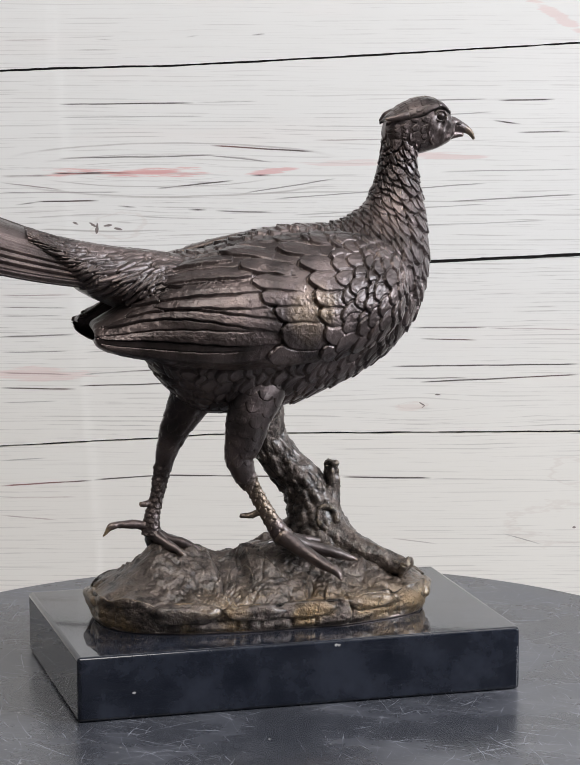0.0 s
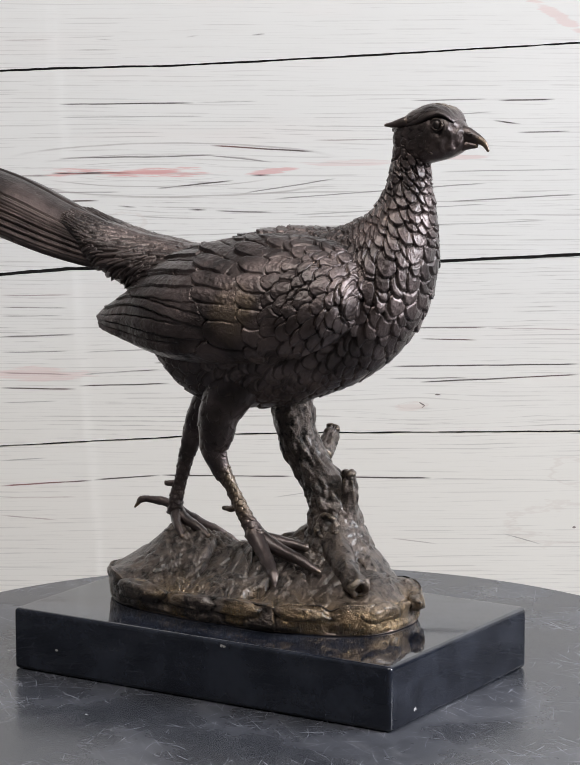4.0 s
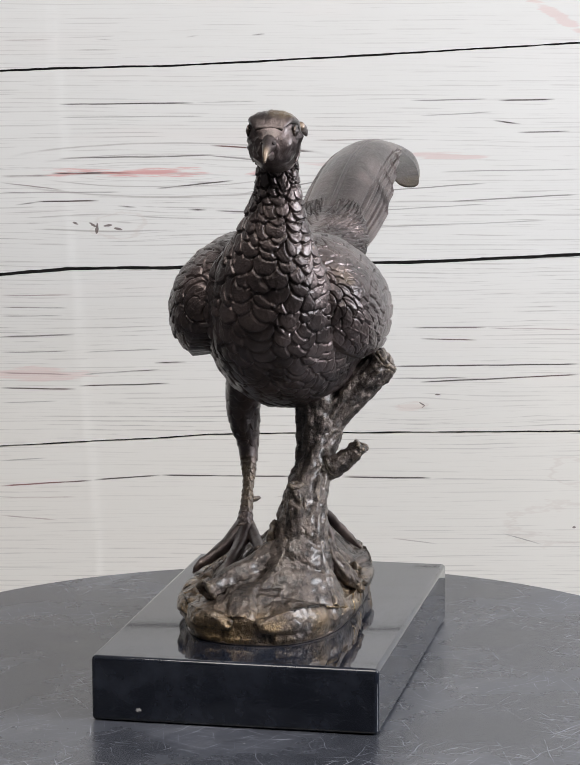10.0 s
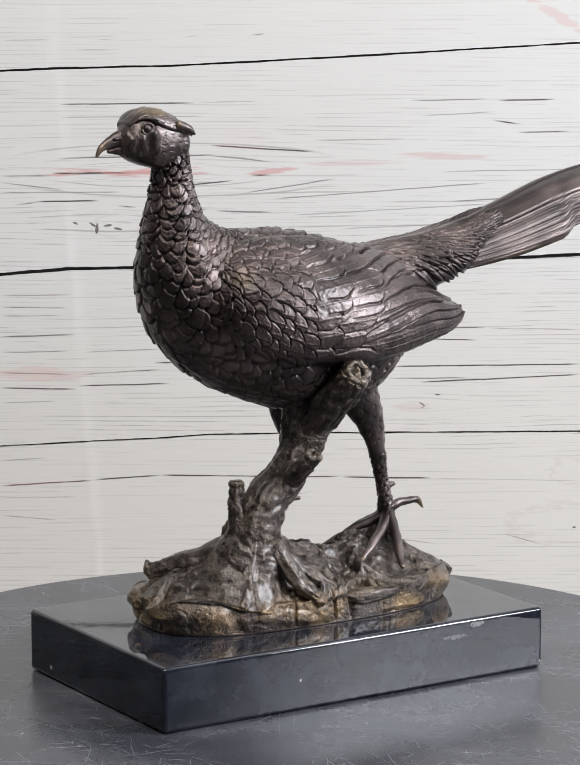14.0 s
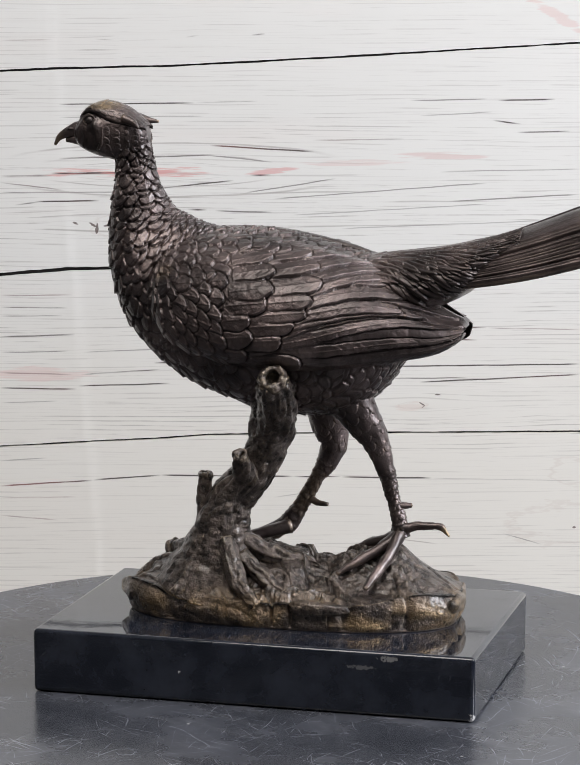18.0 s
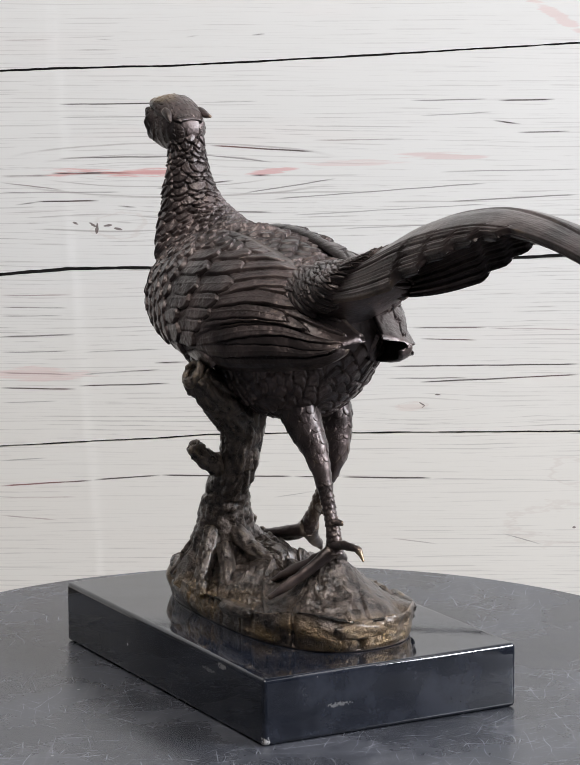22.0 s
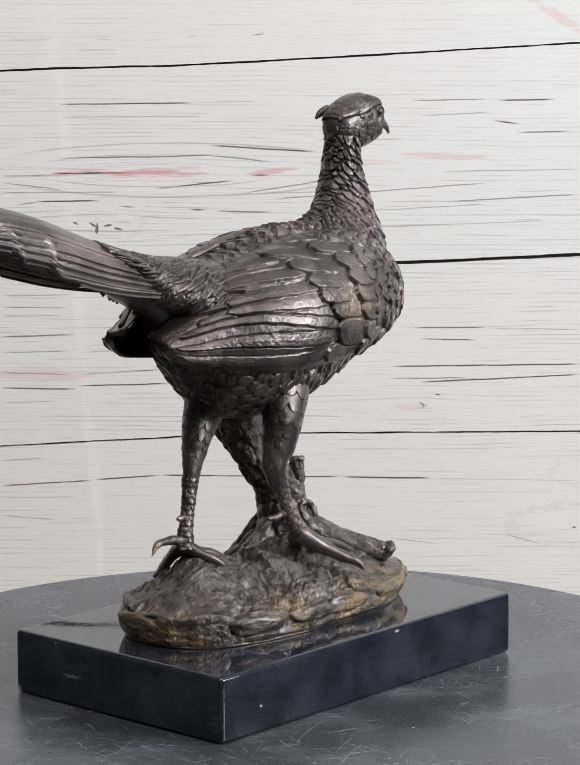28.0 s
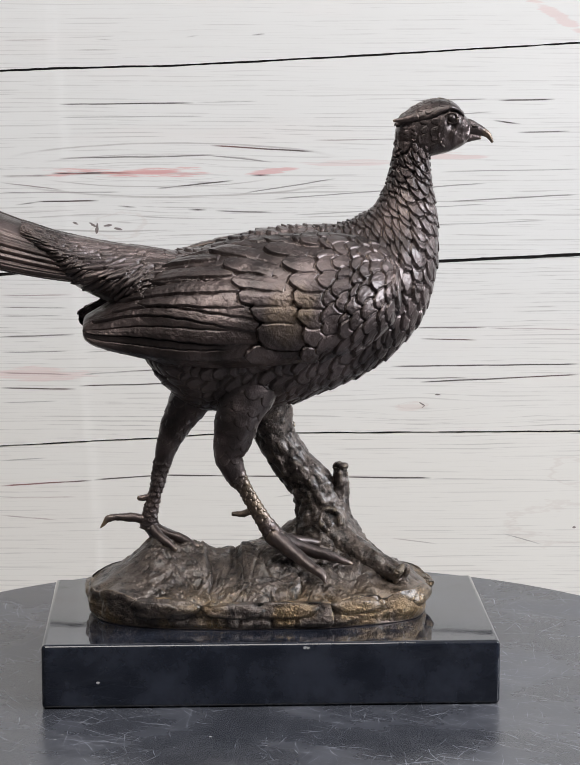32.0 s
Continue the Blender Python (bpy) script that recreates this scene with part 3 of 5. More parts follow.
def feather(sc, skin, u, v, du, dv, length, half, rise, low=-0.0007, point=0.0, material=1, camber=0.0005):
    """One feather lying on a skin: root at (u, v), growing towards (du, dv); its tip stands off by rise."""
    su, sv = float(skin.at(skin.U, u, v)), float(skin.at(skin.V, u, v))
    norm = math.hypot(du, dv)
    ax, ay = du / norm, dv / norm
    round_end = min(1.0, 1.6 * half / length)     # the rounded end takes as much length as the feather is wide
    sides = (-1.0, -1.0, -0.6, 0.0, 0.6, 1.0, 1.0)
    P, T = np.zeros((len(STEPS), 7, 3)), []
    last = len(STEPS) - 1
    for i, l in enumerate(STEPS):
        e = 1 - (1 - l) / round_end
        w = half * (min(1.0, 0.85 + 0.3 * l) if e < 0.2 else max(0.012, 1 - ((e - 0.2) / 0.8) ** 2.5) ** 0.42)
        if point:
            w *= 1 - point * l * l
        row = []
        for j, s in enumerate(sides):
            a = length * l
            c = w * s
            uu, vv = u + (a * ax - c * ay) / su, v + (a * ay + c * ax) / sv
            h = low + (rise - low) * min(1.0, l * 1.12) - camber * s * s
            if i == last:
                h = low
            elif j in (0, 6):
                h = low if l > 0.6 else 0.45 * h + 0.55 * low
            q = skin.at(skin.P, uu, vv)
            if i != last and j not in (0, 6):      # hand-cut unevenness
                w3 = Vector(q)
                h += min(0.0007, 0.45 * max(0.0, rise)) * (0.7 * noise.noise(w3 * 210) + 0.6 * noise.noise(w3 * 520))
            P[i, j] = q + skin.at(skin.N, uu, vv) * h
            row.append((0.5 + 0.5 * s, l * length / 0.03))
        T.append(row)
    sc.grid(P, material, uv=T)


class Relief:
    """Plumage cut into a skin: feathers laid in order, each covering what lies under it."""

    def __init__(self, P, wrap=False, flip=1):
        self.skin = Skin(P, wrap, flip)
        n, k = P.shape[:2]
        self.us, self.vs = np.linspace(0, 1, n), np.arange(k) / (k if wrap else k - 1)
        self.H, self.T = np.zeros((n, k)), np.zeros((n, k, 2))
        self.T[:, :, 0] = 0.25

    def lay(self, u, v, du, dv, length, half, rise, root=0.25, point=0.0, camber=0.0003, tilt=0.0, sag=0.0, lift=0.0, groove=0.0010):
        """Root at (u, v), growing towards (du, dv); sag bends it across its length."""
        sk = self.skin
        su, sv = float(sk.at(sk.U, u, v)), float(sk.at(sk.V, u, v))
        norm = math.hypot(du, dv)
        ax, ay = du / norm, dv / norm
        pad = length + 2 * half
        I = np.where(np.abs(self.us - u) < pad / su)[0]
        dvs = self.vs - v
        if sk.wrap:
            dvs = (dvs + 0.5) % 1.0 - 0.5
        J = np.where(np.abs(dvs) < pad / sv)[0]
        if not len(I) or not len(J):
            return
        x, y = (self.us[I] - u)[:, None] * su, dvs[J][None, :] * sv
        a, c = x * ax + y * ay, y * ax - x * ay
        l = a / length
        c = c - sag * 4 * l * (1 - l)
        seed = rnd.uniform(0, 50)
        ragged = 1 + 0.014 * np.sin(c / half * 5 + seed) + 0.008 * np.sin(c / half * 13 + 2 * seed)

        def covered(wide, more):
            """1 inside the outline, widened by so many metres, with a soft edge."""
            end = min(1.0, 1.7 * half / length)
            m = a / (length + more) * ragged
            e = np.clip(1 - (1 - m) / end, 0, 1)
            w = (half + wide) * np.minimum(1.0, 0.8 + 0.3 * l) * np.sqrt(np.maximum(0.0, 1 - e ** 2)) * (1 - point * l * l)
            w = w * (1 + 0.05 * np.sin(a / half * 2.1 + seed))
            return np.clip((w - np.abs(c)) / 0.0005 + 0.5, 0, 1) * np.clip((1 - m) * length / 0.0005 + 0.5, 0, 1) * (m > 0)

        inside = covered(0.0, 0.0)
        crease = np.maximum(0.0, covered(0.0008, 0.0008) - inside) * np.clip((l - 0.15) * 8, 0, 1)
        t = c / half
        h = lift + rise * (root + (1 - root) * l) - camber * t * t + tilt * t
        h = h + 0.00016 * np.exp(-(c / 0.0004) ** 2) + 0.00004 * np.sin((a * 0.7 + np.abs(c) * 1.3) * 2 * math.pi / 0.0026 + 2.5 * np.sin(c * 900 + seed))
        H, T = self.H[np.ix_(I, J)], self.T[np.ix_(I, J)]
        H = (H - groove * crease) * (1 - inside) + h * inside
        T[inside > 0.5] = np.stack([0.5 + 0.5 * t, a / 0.03], axis=2)[inside > 0.5]
        self.H[np.ix_(I, J)], self.T[np.ix_(I, J)] = H, T

    def points(self, rough=0.00022):
        """The skin with its plumage; a little unevenness from the casting."""
        P, uneven = self.skin.P, np.zeros_like(self.H)
        for i in range(P.shape[0]):
            for j in range(P.shape[1]):
                q = Vector(P[i, j])
                uneven[i, j] = noise.noise(q * 240) + 0.6 * noise.noise(q * 610)
        return P + self.skin.N * (self.H + rough * uneven)[:, :, None]


def tube(sc, knots, material=0, sides=16, rough=0.0, freq=120.0, per=5, groove=0.0, oval=1.0, hollow=False):
    """A limb through knots (x, y, z, radius), uneven by rough metres, with ends closed."""
    rows = smooth_rows(knots, (len(knots) - 1) * per + 1)
    C, rad = rows[:, :3], np.maximum(rows[:, 3], 0.0003)
    D = np.gradient(C, axis=0)
    up = Vector((0.13, 0.97, 0.2))
    P = np.zeros((len(rows) + 2, sides, 3))
    run = np.concatenate([[0.0], np.cumsum(np.linalg.norm(np.diff(C, axis=0), axis=1))])
    for i in range(len(rows)):
        d = Vector(D[i]).normalized()
        a = d.cross(up).normalized()
        b = d.cross(a)
        for j in range(sides):
            t = 2 * math.pi * j / sides
            e = a * math.cos(t) + b * math.sin(t) * oval
            p = Vector(C[i]) + e * rad[i]
            if rough:
                g = noise.noise(p * freq) + 0.6 * noise.noise(p * freq * 2.3)
                if groove:      # bark: fissures that run with the wood
                    w = Vector((e.x * 0.9, e.y * 0.9, e.z * 0.9)) * rad[i] * freq
                    w.x += i * 0.025
                    w.y += i * 0.04
                    g = 0.25 * g + 1.7 * (0.30 - abs(noise.noise(w * 2.4))) + 0.9 * (0.28 - abs(noise.noise(w * 5.5 + Vector((0, i * 0.09, 0)))))
                    near = noise.voronoi(Vector((e.x * rad[i] * 210, e.y * rad[i] * 210, run[i] * 60 + 0.4 * noise.noise(p * 150))))[0]
                    g += 1.6 * (min(1.0, (near[1] - near[0]) * 2.2) - 0.6) + 0.5 * noise.noise(p * 420)
                k = abs(noise.noise(Vector((math.cos(t) * 1.6, math.sin(t) * 1.6, i * 0.045))))
                p += e * (rough * g - groove * max(0, 0.25 - k) * 4)
            P[i + 1, j] = p
        if i == 0:
            P[0, :] = np.array(C[0] - np.array(d) * rad[0] * 0.3)
        if i == len(rows) - 1:
            P[-1, :] = np.array(C[-1] + np.array(d) * rad[-1] * (-1.2 if hollow else 0.45))
    sc.grid(P, material, wrap=True)
    return Skin(P[1:-1], True, -1)


def ball(sc, c, r, material=0, n=10, stretch=(1, 1, 1)):
    P = np.zeros((n, 2 * n, 3))
    for i in range(n):
        a = math.pi * i / (n - 1)
        for j in range(2 * n):
            b = math.pi * j / n
            P[i, j] = (c[0] + r * stretch[0] * math.sin(a) * math.cos(b), c[1] + r * stretch[1] * math.sin(a) * math.sin(b), c[2] + r * stretch[2] * math.cos(a))
    sc.grid(P, material, wrap=True)


def body_skin():
    """Oval sections from the rump to the top of the neck: back point, belly point, half width, side shift, slope of the shoulders."""
    rows = [(-0.092, 0.2165, -0.080, 0.192, 0.014, 0.002, 0), (-0.072, 0.2125, -0.068, 0.166, 0.024, 0.002, 0), (-0.052, 0.2118, -0.0545, 0.1460, 0.032, 0.002, 0),
            (-0.036, 0.2135, -0.038, 0.1350, 0.0365, 0.003, 0), (-0.018, 0.2190, -0.020, 0.1335, 0.0385, 0.004, 0), (0.000, 0.2225, 0.0015, 0.1355, 0.0385, 0.005, 0),
            (0.015, 0.2235, 0.022, 0.1418, 0.0375, 0.006, 0.05), (0.028, 0.2243, 0.0430, 0.1512, 0.0335, 0.0064, 0.12), (0.036, 0.2262, 0.0607, 0.1645, 0.0305, 0.0068, 0.22),
            (0.0430, 0.2295, 0.0733, 0.182, 0.0270, 0.0078, 0.28), (0.0490, 0.2332, 0.0793, 0.203, 0.0218, 0.0102, 0.28), (0.0525, 0.2390, 0.0804, 0.2205, 0.0164, 0.0125, 0.22),
            (0.0560, 0.2470, 0.0792, 0.235, 0.0124, 0.0140, 0.1), (0.0583, 0.2570, 0.0772, 0.2475, 0.0099, 0.0148, 0), (0.0600, 0.2665, 0.0768, 0.2575, 0.0091, 0.0150, 0),
            (0.0632, 0.2740, 0.0790, 0.2635, 0.0094, 0.0150, 0), (0.0660, 0.2790, 0.0830, 0.2700, 0.0094, 0.0155, 0)]
    S = smooth_rows(rows, 461)
    k = 380
    P = np.zeros((len(S), k, 3))
    for i, (tx, tz, bx, bz, hw, yc, slope) in enumerate(S):
        for j in range(k):
            a = 2 * math.pi * j / k
            c, s = math.cos(a), math.sin(a)
            m = 0.5 + 0.5 * c
            w = hw * (1 - slope * max(0.0, c)) * math.copysign(abs(s) ** (0.94 - (0.6 * slope if c < 0 else 0)), s)
            P[i, j] = (bx + (tx - bx) * m, yc + w, bz + (tz - bz) * m)
    return P


WING_ROWS = {   # from the wrist to the tip: x, top, bottom, reach from the bird's middle; -1 is the right wing
    -1: [(0.0600, 0.2030, 0.1930, 0.0245), (0.0585, 0.2100, 0.1855, 0.0315), (0.0545, 0.2150, 0.1795, 0.0378), (0.0475, 0.2190, 0.1740, 0.0428), (0.0360, 0.2222, 0.1685, 0.0468),
         (0.0180, 0.2235, 0.1635, 0.0494), (-0.0030, 0.2220, 0.1610, 0.0506), (-0.0280, 0.2172, 0.1600, 0.0500), (-0.0500, 0.2105, 0.1615, 0.0446), (-0.0680, 0.2000, 0.1640, 0.0365),
         (-0.0830, 0.1890, 0.1668, 0.0300), (-0.0900, 0.1845, 0.1688, 0.0264), (-0.0938, 0.1820, 0.1712, 0.0240), (-0.0950, 0.1797, 0.1738, 0.0228)],
    1: [(0.0545, 0.2040, 0.1940, 0.0300), (0.0533, 0.2100, 0.1860, 0.0370), (0.0495, 0.2150, 0.1790, 0.0430), (0.0430, 0.2190, 0.1730, 0.0485), (0.0320, 0.2218, 0.1680, 0.0518),
        (0.0140, 0.2230, 0.1635, 0.0532), (-0.0060, 0.2215, 0.1610, 0.0526), (-0.0300, 0.2168, 0.1600, 0.0498), (-0.0520, 0.2105, 0.1620, 0.0428), (-0.0700, 0.2010, 0.1645, 0.0348),
        (-0.0840, 0.1905, 0.1670, 0.0285), (-0.0930, 0.1850, 0.1710, 0.0235), (-0.0975, 0.1830, 0.1745, 0.0205), (-0.0985, 0.1800, 0.1770, 0.0195)]}


ACROSS = (0, 0.08, 0.2, 0.38, 0.6, 0.78, 0.92, 1.0), (0.36, 0.56, 0.76, 0.93, 1.0, 0.985, 0.92, 0.78)     # reach down a wing's section
fine_r = np.linspace(0, 1, 2001)
fine_run = np.concatenate([[0.0], np.cumsum(np.hypot(np.diff(0.045 * np.interp(fine_r, *ACROSS)), np.diff(0.055 * fine_r)))])
DOWN = np.interp(np.linspace(0, fine_run[-1], 181), fine_run, fine_r)      # even steps over that section


def wing_skin(side):
    """Outer shell of a wing from the wrist to the wing tip; side +1 is the bird's left."""
    fine = smooth_rows(WING_ROWS[side], 600)
    run = np.concatenate([[0.0], np.cumsum(np.hypot(np.diff(fine[:, 0]), np.diff(fine[:, 3])))])
    S = np.stack([np.interp(np.linspace(0, run[-1], 561), run, fine[:, c]) for c in range(4)], axis=1)   # evenly spaced
    k = len(DOWN)
    P = np.zeros((len(S), k, 3))
    for i, (x, zt, zb, out) in enumerate(S):
        for j in range(k):
            r = DOWN[j]
            f = float(np.interp(r, *ACROSS))
            P[i, j] = (x, 0.0020 + side * out * f, zt + (zb - zt) * r)
    for _ in range(100):   # ease the facets across the wing
        P[:, 1:-1] = (P[:, :-2] + 2 * P[:, 1:-1] + P[:, 2:]) / 4
    return P


def build_body(sc):
    cut = Relief(body_skin(), True, 1)
    skin = cut.skin
    coat = []
    u = 0.995
    row = 0
    while u > 0.06:
        neck = max(0.0, min(1.0, (u - 0.64) / 0.24))
        size = 0.0100 * (1 - neck) + 0.0050 * neck
        span = float(skin.at(skin.U, u, 0.36))
        girth = float(np.mean([skin.at(skin.V, u, q / 8) for q in range(8)]))
        count = max(9, round(girth / (size * 0.88)))
        for k in range(count):
            v = (k + 0.5 * (row % 2)) / count + rnd.uniform(-0.25, 0.25) / count
            w = 0.5 * float(skin.at(skin.V, u, v)) / count * 1.5 * rnd.uniform(0.85, 1.15)
            reach = size * 0.58 / span * float(skin.at(skin.U, u, v)) * 2.1
            low_side = 0.5 - 0.5 * math.cos(2 * math.pi * v)
            rear = max(0.0, min(1.0, (0.5 - u) / 0.25)) * low_side
            nape = max(0.0, min(1.0, (u - 0.60) / 0.12)) * max(0.0, min(1.0, (0.55 - low_side) / 0.3))
            rise = 0.21 * size * (1 - 0.35 * rear) * (1 - 0.6 * nape) * (1 - 0.25 * max(0.0, low_side - 0.6) / 0.4) * rnd.uniform(0.65, 1.3) * min(1.0, reach / (0.8 * size))
            coat.append((u + 0.012 + rnd.uniform(-0.003, 0.003), v, -1.0, rnd.uniform(-0.25, 0.25), max(0.0035, reach * rnd.uniform(0.85, 1.15)), w, rise, 0.0, 0.15 * rear, 0.03 * size, rnd.uniform(-0.04, 0.04) * size))
        u -= size * 0.58 / span
        row += 1
    for one in reversed(coat):      # from the rump forward, so that the front ones overlap
        cut.lay(*one)
    sc.grid(cut.points(), 1, wrap=True, cap=True, uv=cut.T)


# long flight feathers of each wing, the lowest first: x of tip and root; height at the tip, half-way and at the root; half width
FLIGHT = {
    -1: [(-0.0920, -0.010, 0.1728, 0.1668, 0.1705, 0.0034), (-0.0943, -0.010, 0.1766, 0.1738, 0.1768, 0.0040), (-0.0905, -0.010, 0.1806, 0.1806, 0.1825, 0.0040), (-0.0800, -0.011, 0.1860, 0.1864, 0.1885, 0.0039),
         (-0.0760, -0.030, 0.1912, 0.1905, 0.1915, 0.0042), (-0.0715, -0.030, 0.1975, 0.1965, 0.1960, 0.0046), (-0.0664, -0.016, 0.1910, 0.1915, 0.1945, 0.0046), (-0.0650, -0.018, 0.1945, 0.1965, 0.2008, 0.0040), (-0.0641, -0.021, 0.2000, 0.2020, 0.2075, 0.0044), (-0.0624, -0.028, 0.2055, 0.2080, 0.2130, 0.0036), (-0.0600, -0.030, 0.2090, 0.2125, 0.2165, 0.0036)],
    1: [(-0.0960, -0.016, 0.1755, 0.1668, 0.1665, 0.0034), (-0.0980, -0.016, 0.1780, 0.1718, 0.1702, 0.0036), (-0.0975, -0.016, 0.1805, 0.1758, 0.1742, 0.0034), (-0.0940, -0.016, 0.1835, 0.1800, 0.1785, 0.0032),
        (-0.0850, -0.030, 0.1895, 0.1890, 0.1880, 0.0042), (-0.0770, -0.030, 0.1965, 0.1955, 0.1940, 0.0044), (-0.0803, -0.014, 0.1852, 0.1845, 0.1820, 0.0040), (-0.0706, -0.016, 0.1890, 0.1885, 0.1860, 0.0042), (-0.0702, -0.020, 0.1946, 0.1938, 0.1915, 0.0042), (-0.0664, -0.024, 0.2018, 0.1998, 0.1970, 0.0042), (-0.0601, -0.025, 0.2062, 0.2048, 0.2025, 0.0038),
        (-0.0524, -0.022, 0.2110, 0.2098, 0.2075, 0.0038), (-0.0440, -0.016, 0.2155, 0.2145, 0.2125, 0.0038)]}
# large coverts over their roots: x and z of the tip, length, half width
COVERTS = {
    -1: [(-0.0160, 0.1682, 0.030, 0.0052), (-0.0105, 0.1790, 0.028, 0.0078), (-0.0135, 0.1893, 0.026, 0.0046), (-0.0195, 0.1962, 0.026, 0.0040), (-0.0222, 0.2028, 0.025, 0.0042), (-0.0262, 0.2098, 0.024, 0.0044), (-0.0330, 0.2160, 0.024, 0.0042),
         (0.0100, 0.1690, 0.022, 0.0056), (0.0110, 0.1790, 0.021, 0.0054), (0.0085, 0.1880, 0.020, 0.0052), (0.0065, 0.1960, 0.020, 0.0048), (0.0050, 0.2035, 0.020, 0.0048), (0.0020, 0.2110, 0.020, 0.0046), (-0.0060, 0.2170, 0.020, 0.0046)],
    1: [(-0.0255, 0.1655, 0.028, 0.0052), (-0.0170, 0.1765, 0.024, 0.0052), (-0.0228, 0.1838, 0.024, 0.0046), (-0.0284, 0.1893, 0.024, 0.0040), (-0.0305, 0.1950, 0.024, 0.0042), (-0.0338, 0.2020, 0.025, 0.0048), (-0.0305, 0.2095, 0.022, 0.0044), (-0.0250, 0.2150, 0.020, 0.0044),
        (0.0005, 0.1690, 0.020, 0.0054), (-0.0030, 0.1780, 0.020, 0.0052), (-0.0020, 0.1862, 0.020, 0.0050), (-0.0096, 0.1935, 0.021, 0.0048), (-0.0117, 0.2003, 0.021, 0.0052), (-0.0110, 0.2080, 0.020, 0.0046), (-0.0080, 0.2140, 0.019, 0.0046), (-0.0040, 0.2185, 0.018, 0.0044)]}


def build_wing(sc, side):
    P = wing_skin(side)
    cut = Relief(P, False, -1 if side > 0 else 1)
    skin = cut.skin
    xs, us = P[::-1, 0, 0], np.linspace(1, 0, len(P))

    def spot(px, pz):
        u = float(np.interp(px, xs, us))
        zt, zb = float(skin.at(P, u, 0.0)[2]), float(skin.at(P, u, 1.0)[2])
        r = (zt - pz) / (zt - zb)
        return u, float(np.interp(r, DOWN, np.linspace(0, 1, len(DOWN)))) if 0 < r < 1 else r

    def between(x0, z0, x1, z1, half, rise, sag=0.0, **more):
        """A feather from its root at x0, z0 to its tip at x1, z1."""
        (u0, v0), (u1, v1) = spot(x0, z0), spot(x1, z1)
        su, sv = float(skin.at(skin.U, u0, v0)), float(skin.at(skin.V, u0, v0))
        du, dv = (u1 - u0) * su, (v1 - v0) * sv
        cut.lay(u0, v0, du, dv, math.hypot(du, dv), half, rise, sag=sag, **more)

    for n, (x1, x0, z1, zm, z0, half) in enumerate(FLIGHT[side]):
        between(x0, z0, x1, z1, half, 0.0009, sag=(z0 + z1) / 2 - zm, root=0.5, tilt=0.0006, camber=0.0001, point=0.1, lift=0.00005 * n, groove=0.0015)
    for n, (x, z, length, half) in enumerate(COVERTS[side]):
        between(x + length, z - 0.002, x, z, half * rnd.uniform(1.0, 1.1), 0.0019, root=0.05, tilt=0.0004, camber=0.0002, lift=0.0002, groove=0.0010)
    # scale-like coverts over the shoulder, smaller towards the wrist
    start, step, small = (0.0215, 0.0068, 0.0048) if side < 0 else (0.0060, 0.0066, 0.0046)
    row, length = 0, float(skin.at(skin.U, 0.3, 0.5))
    first = float(np.interp(start, xs, us))
    u = float(np.interp(-0.052, xs, us))
    while u > 0.012:
        near = max(0.0, 1 - u / first)
        half = small * (1 - 0.25 * near)
        line = P[int(u * (len(P) - 1))]
        run = np.concatenate([[0.0], np.cumsum(np.linalg.norm(np.diff(line, axis=0), axis=1))])
        n = max(3, round(run[-1] / (half * 1.65)))
        for k in range(n + 1):
            at = (k + 0.5 * (row % 2)) / n * run[-1] + rnd.uniform(-0.0008, 0.0008)
            if u > first and at > 0.017 - 0.08 * (u - first):      # behind the shoulder only those along the back
                continue
            r = float(np.interp(at, run, np.linspace(0, 1, len(run))))
            u0 = max(0.0, u - 0.0105 / length) + rnd.uniform(-0.010, 0.010)
            cut.lay(u0, r, 1.0, 0.15 * (r - 0.4) + rnd.uniform(-0.2, 0.2), 0.0125 * rnd.uniform(0.9, 1.15) * (1 - 0.2 * near), half * rnd.uniform(0.9, 1.2),
                    0.0017 * rnd.uniform(0.7, 1.25) * (1 - 0.3 * near), root=0.0, camber=0.0003, tilt=rnd.uniform(-0.0002, 0.0005), lift=0.0001, groove=0.0007)
        u -= step * (1 - 0.25 * near) / length
        row += 1
    cut.H *= np.clip(cut.vs / 0.06, 0.0, 1.0)[None, :]      # the upper edge sinks into the back
    outer = cut.points()
    Q = P[:, ::9].copy()
    mid = 0.0020
    thin = np.interp(np.linspace(0, 1, len(P)), (0, 0.3, 0.6, 0.85, 1), (0.45, 0.58, 0.68, 0.82, 0.9))[:, None]
    off = Q[:, :, 1] - mid
    Q[:, :, 1] = mid + np.sign(off) * np.maximum(0.0, np.minimum(np.abs(off) * thin, np.abs(off) - 0.0024))
    Q[:, :, 2] = Q[:, :, 2] * 0.96 + 0.187 * 0.04
    inner_uv = np.full(Q.shape[:2] + (2,), 0.25)
    sc.grid(np.concatenate([outer, Q[:, ::-1]], axis=1), 1, wrap=True, cap=True, uv=np.concatenate([cut.T, inner_uv], axis=1))


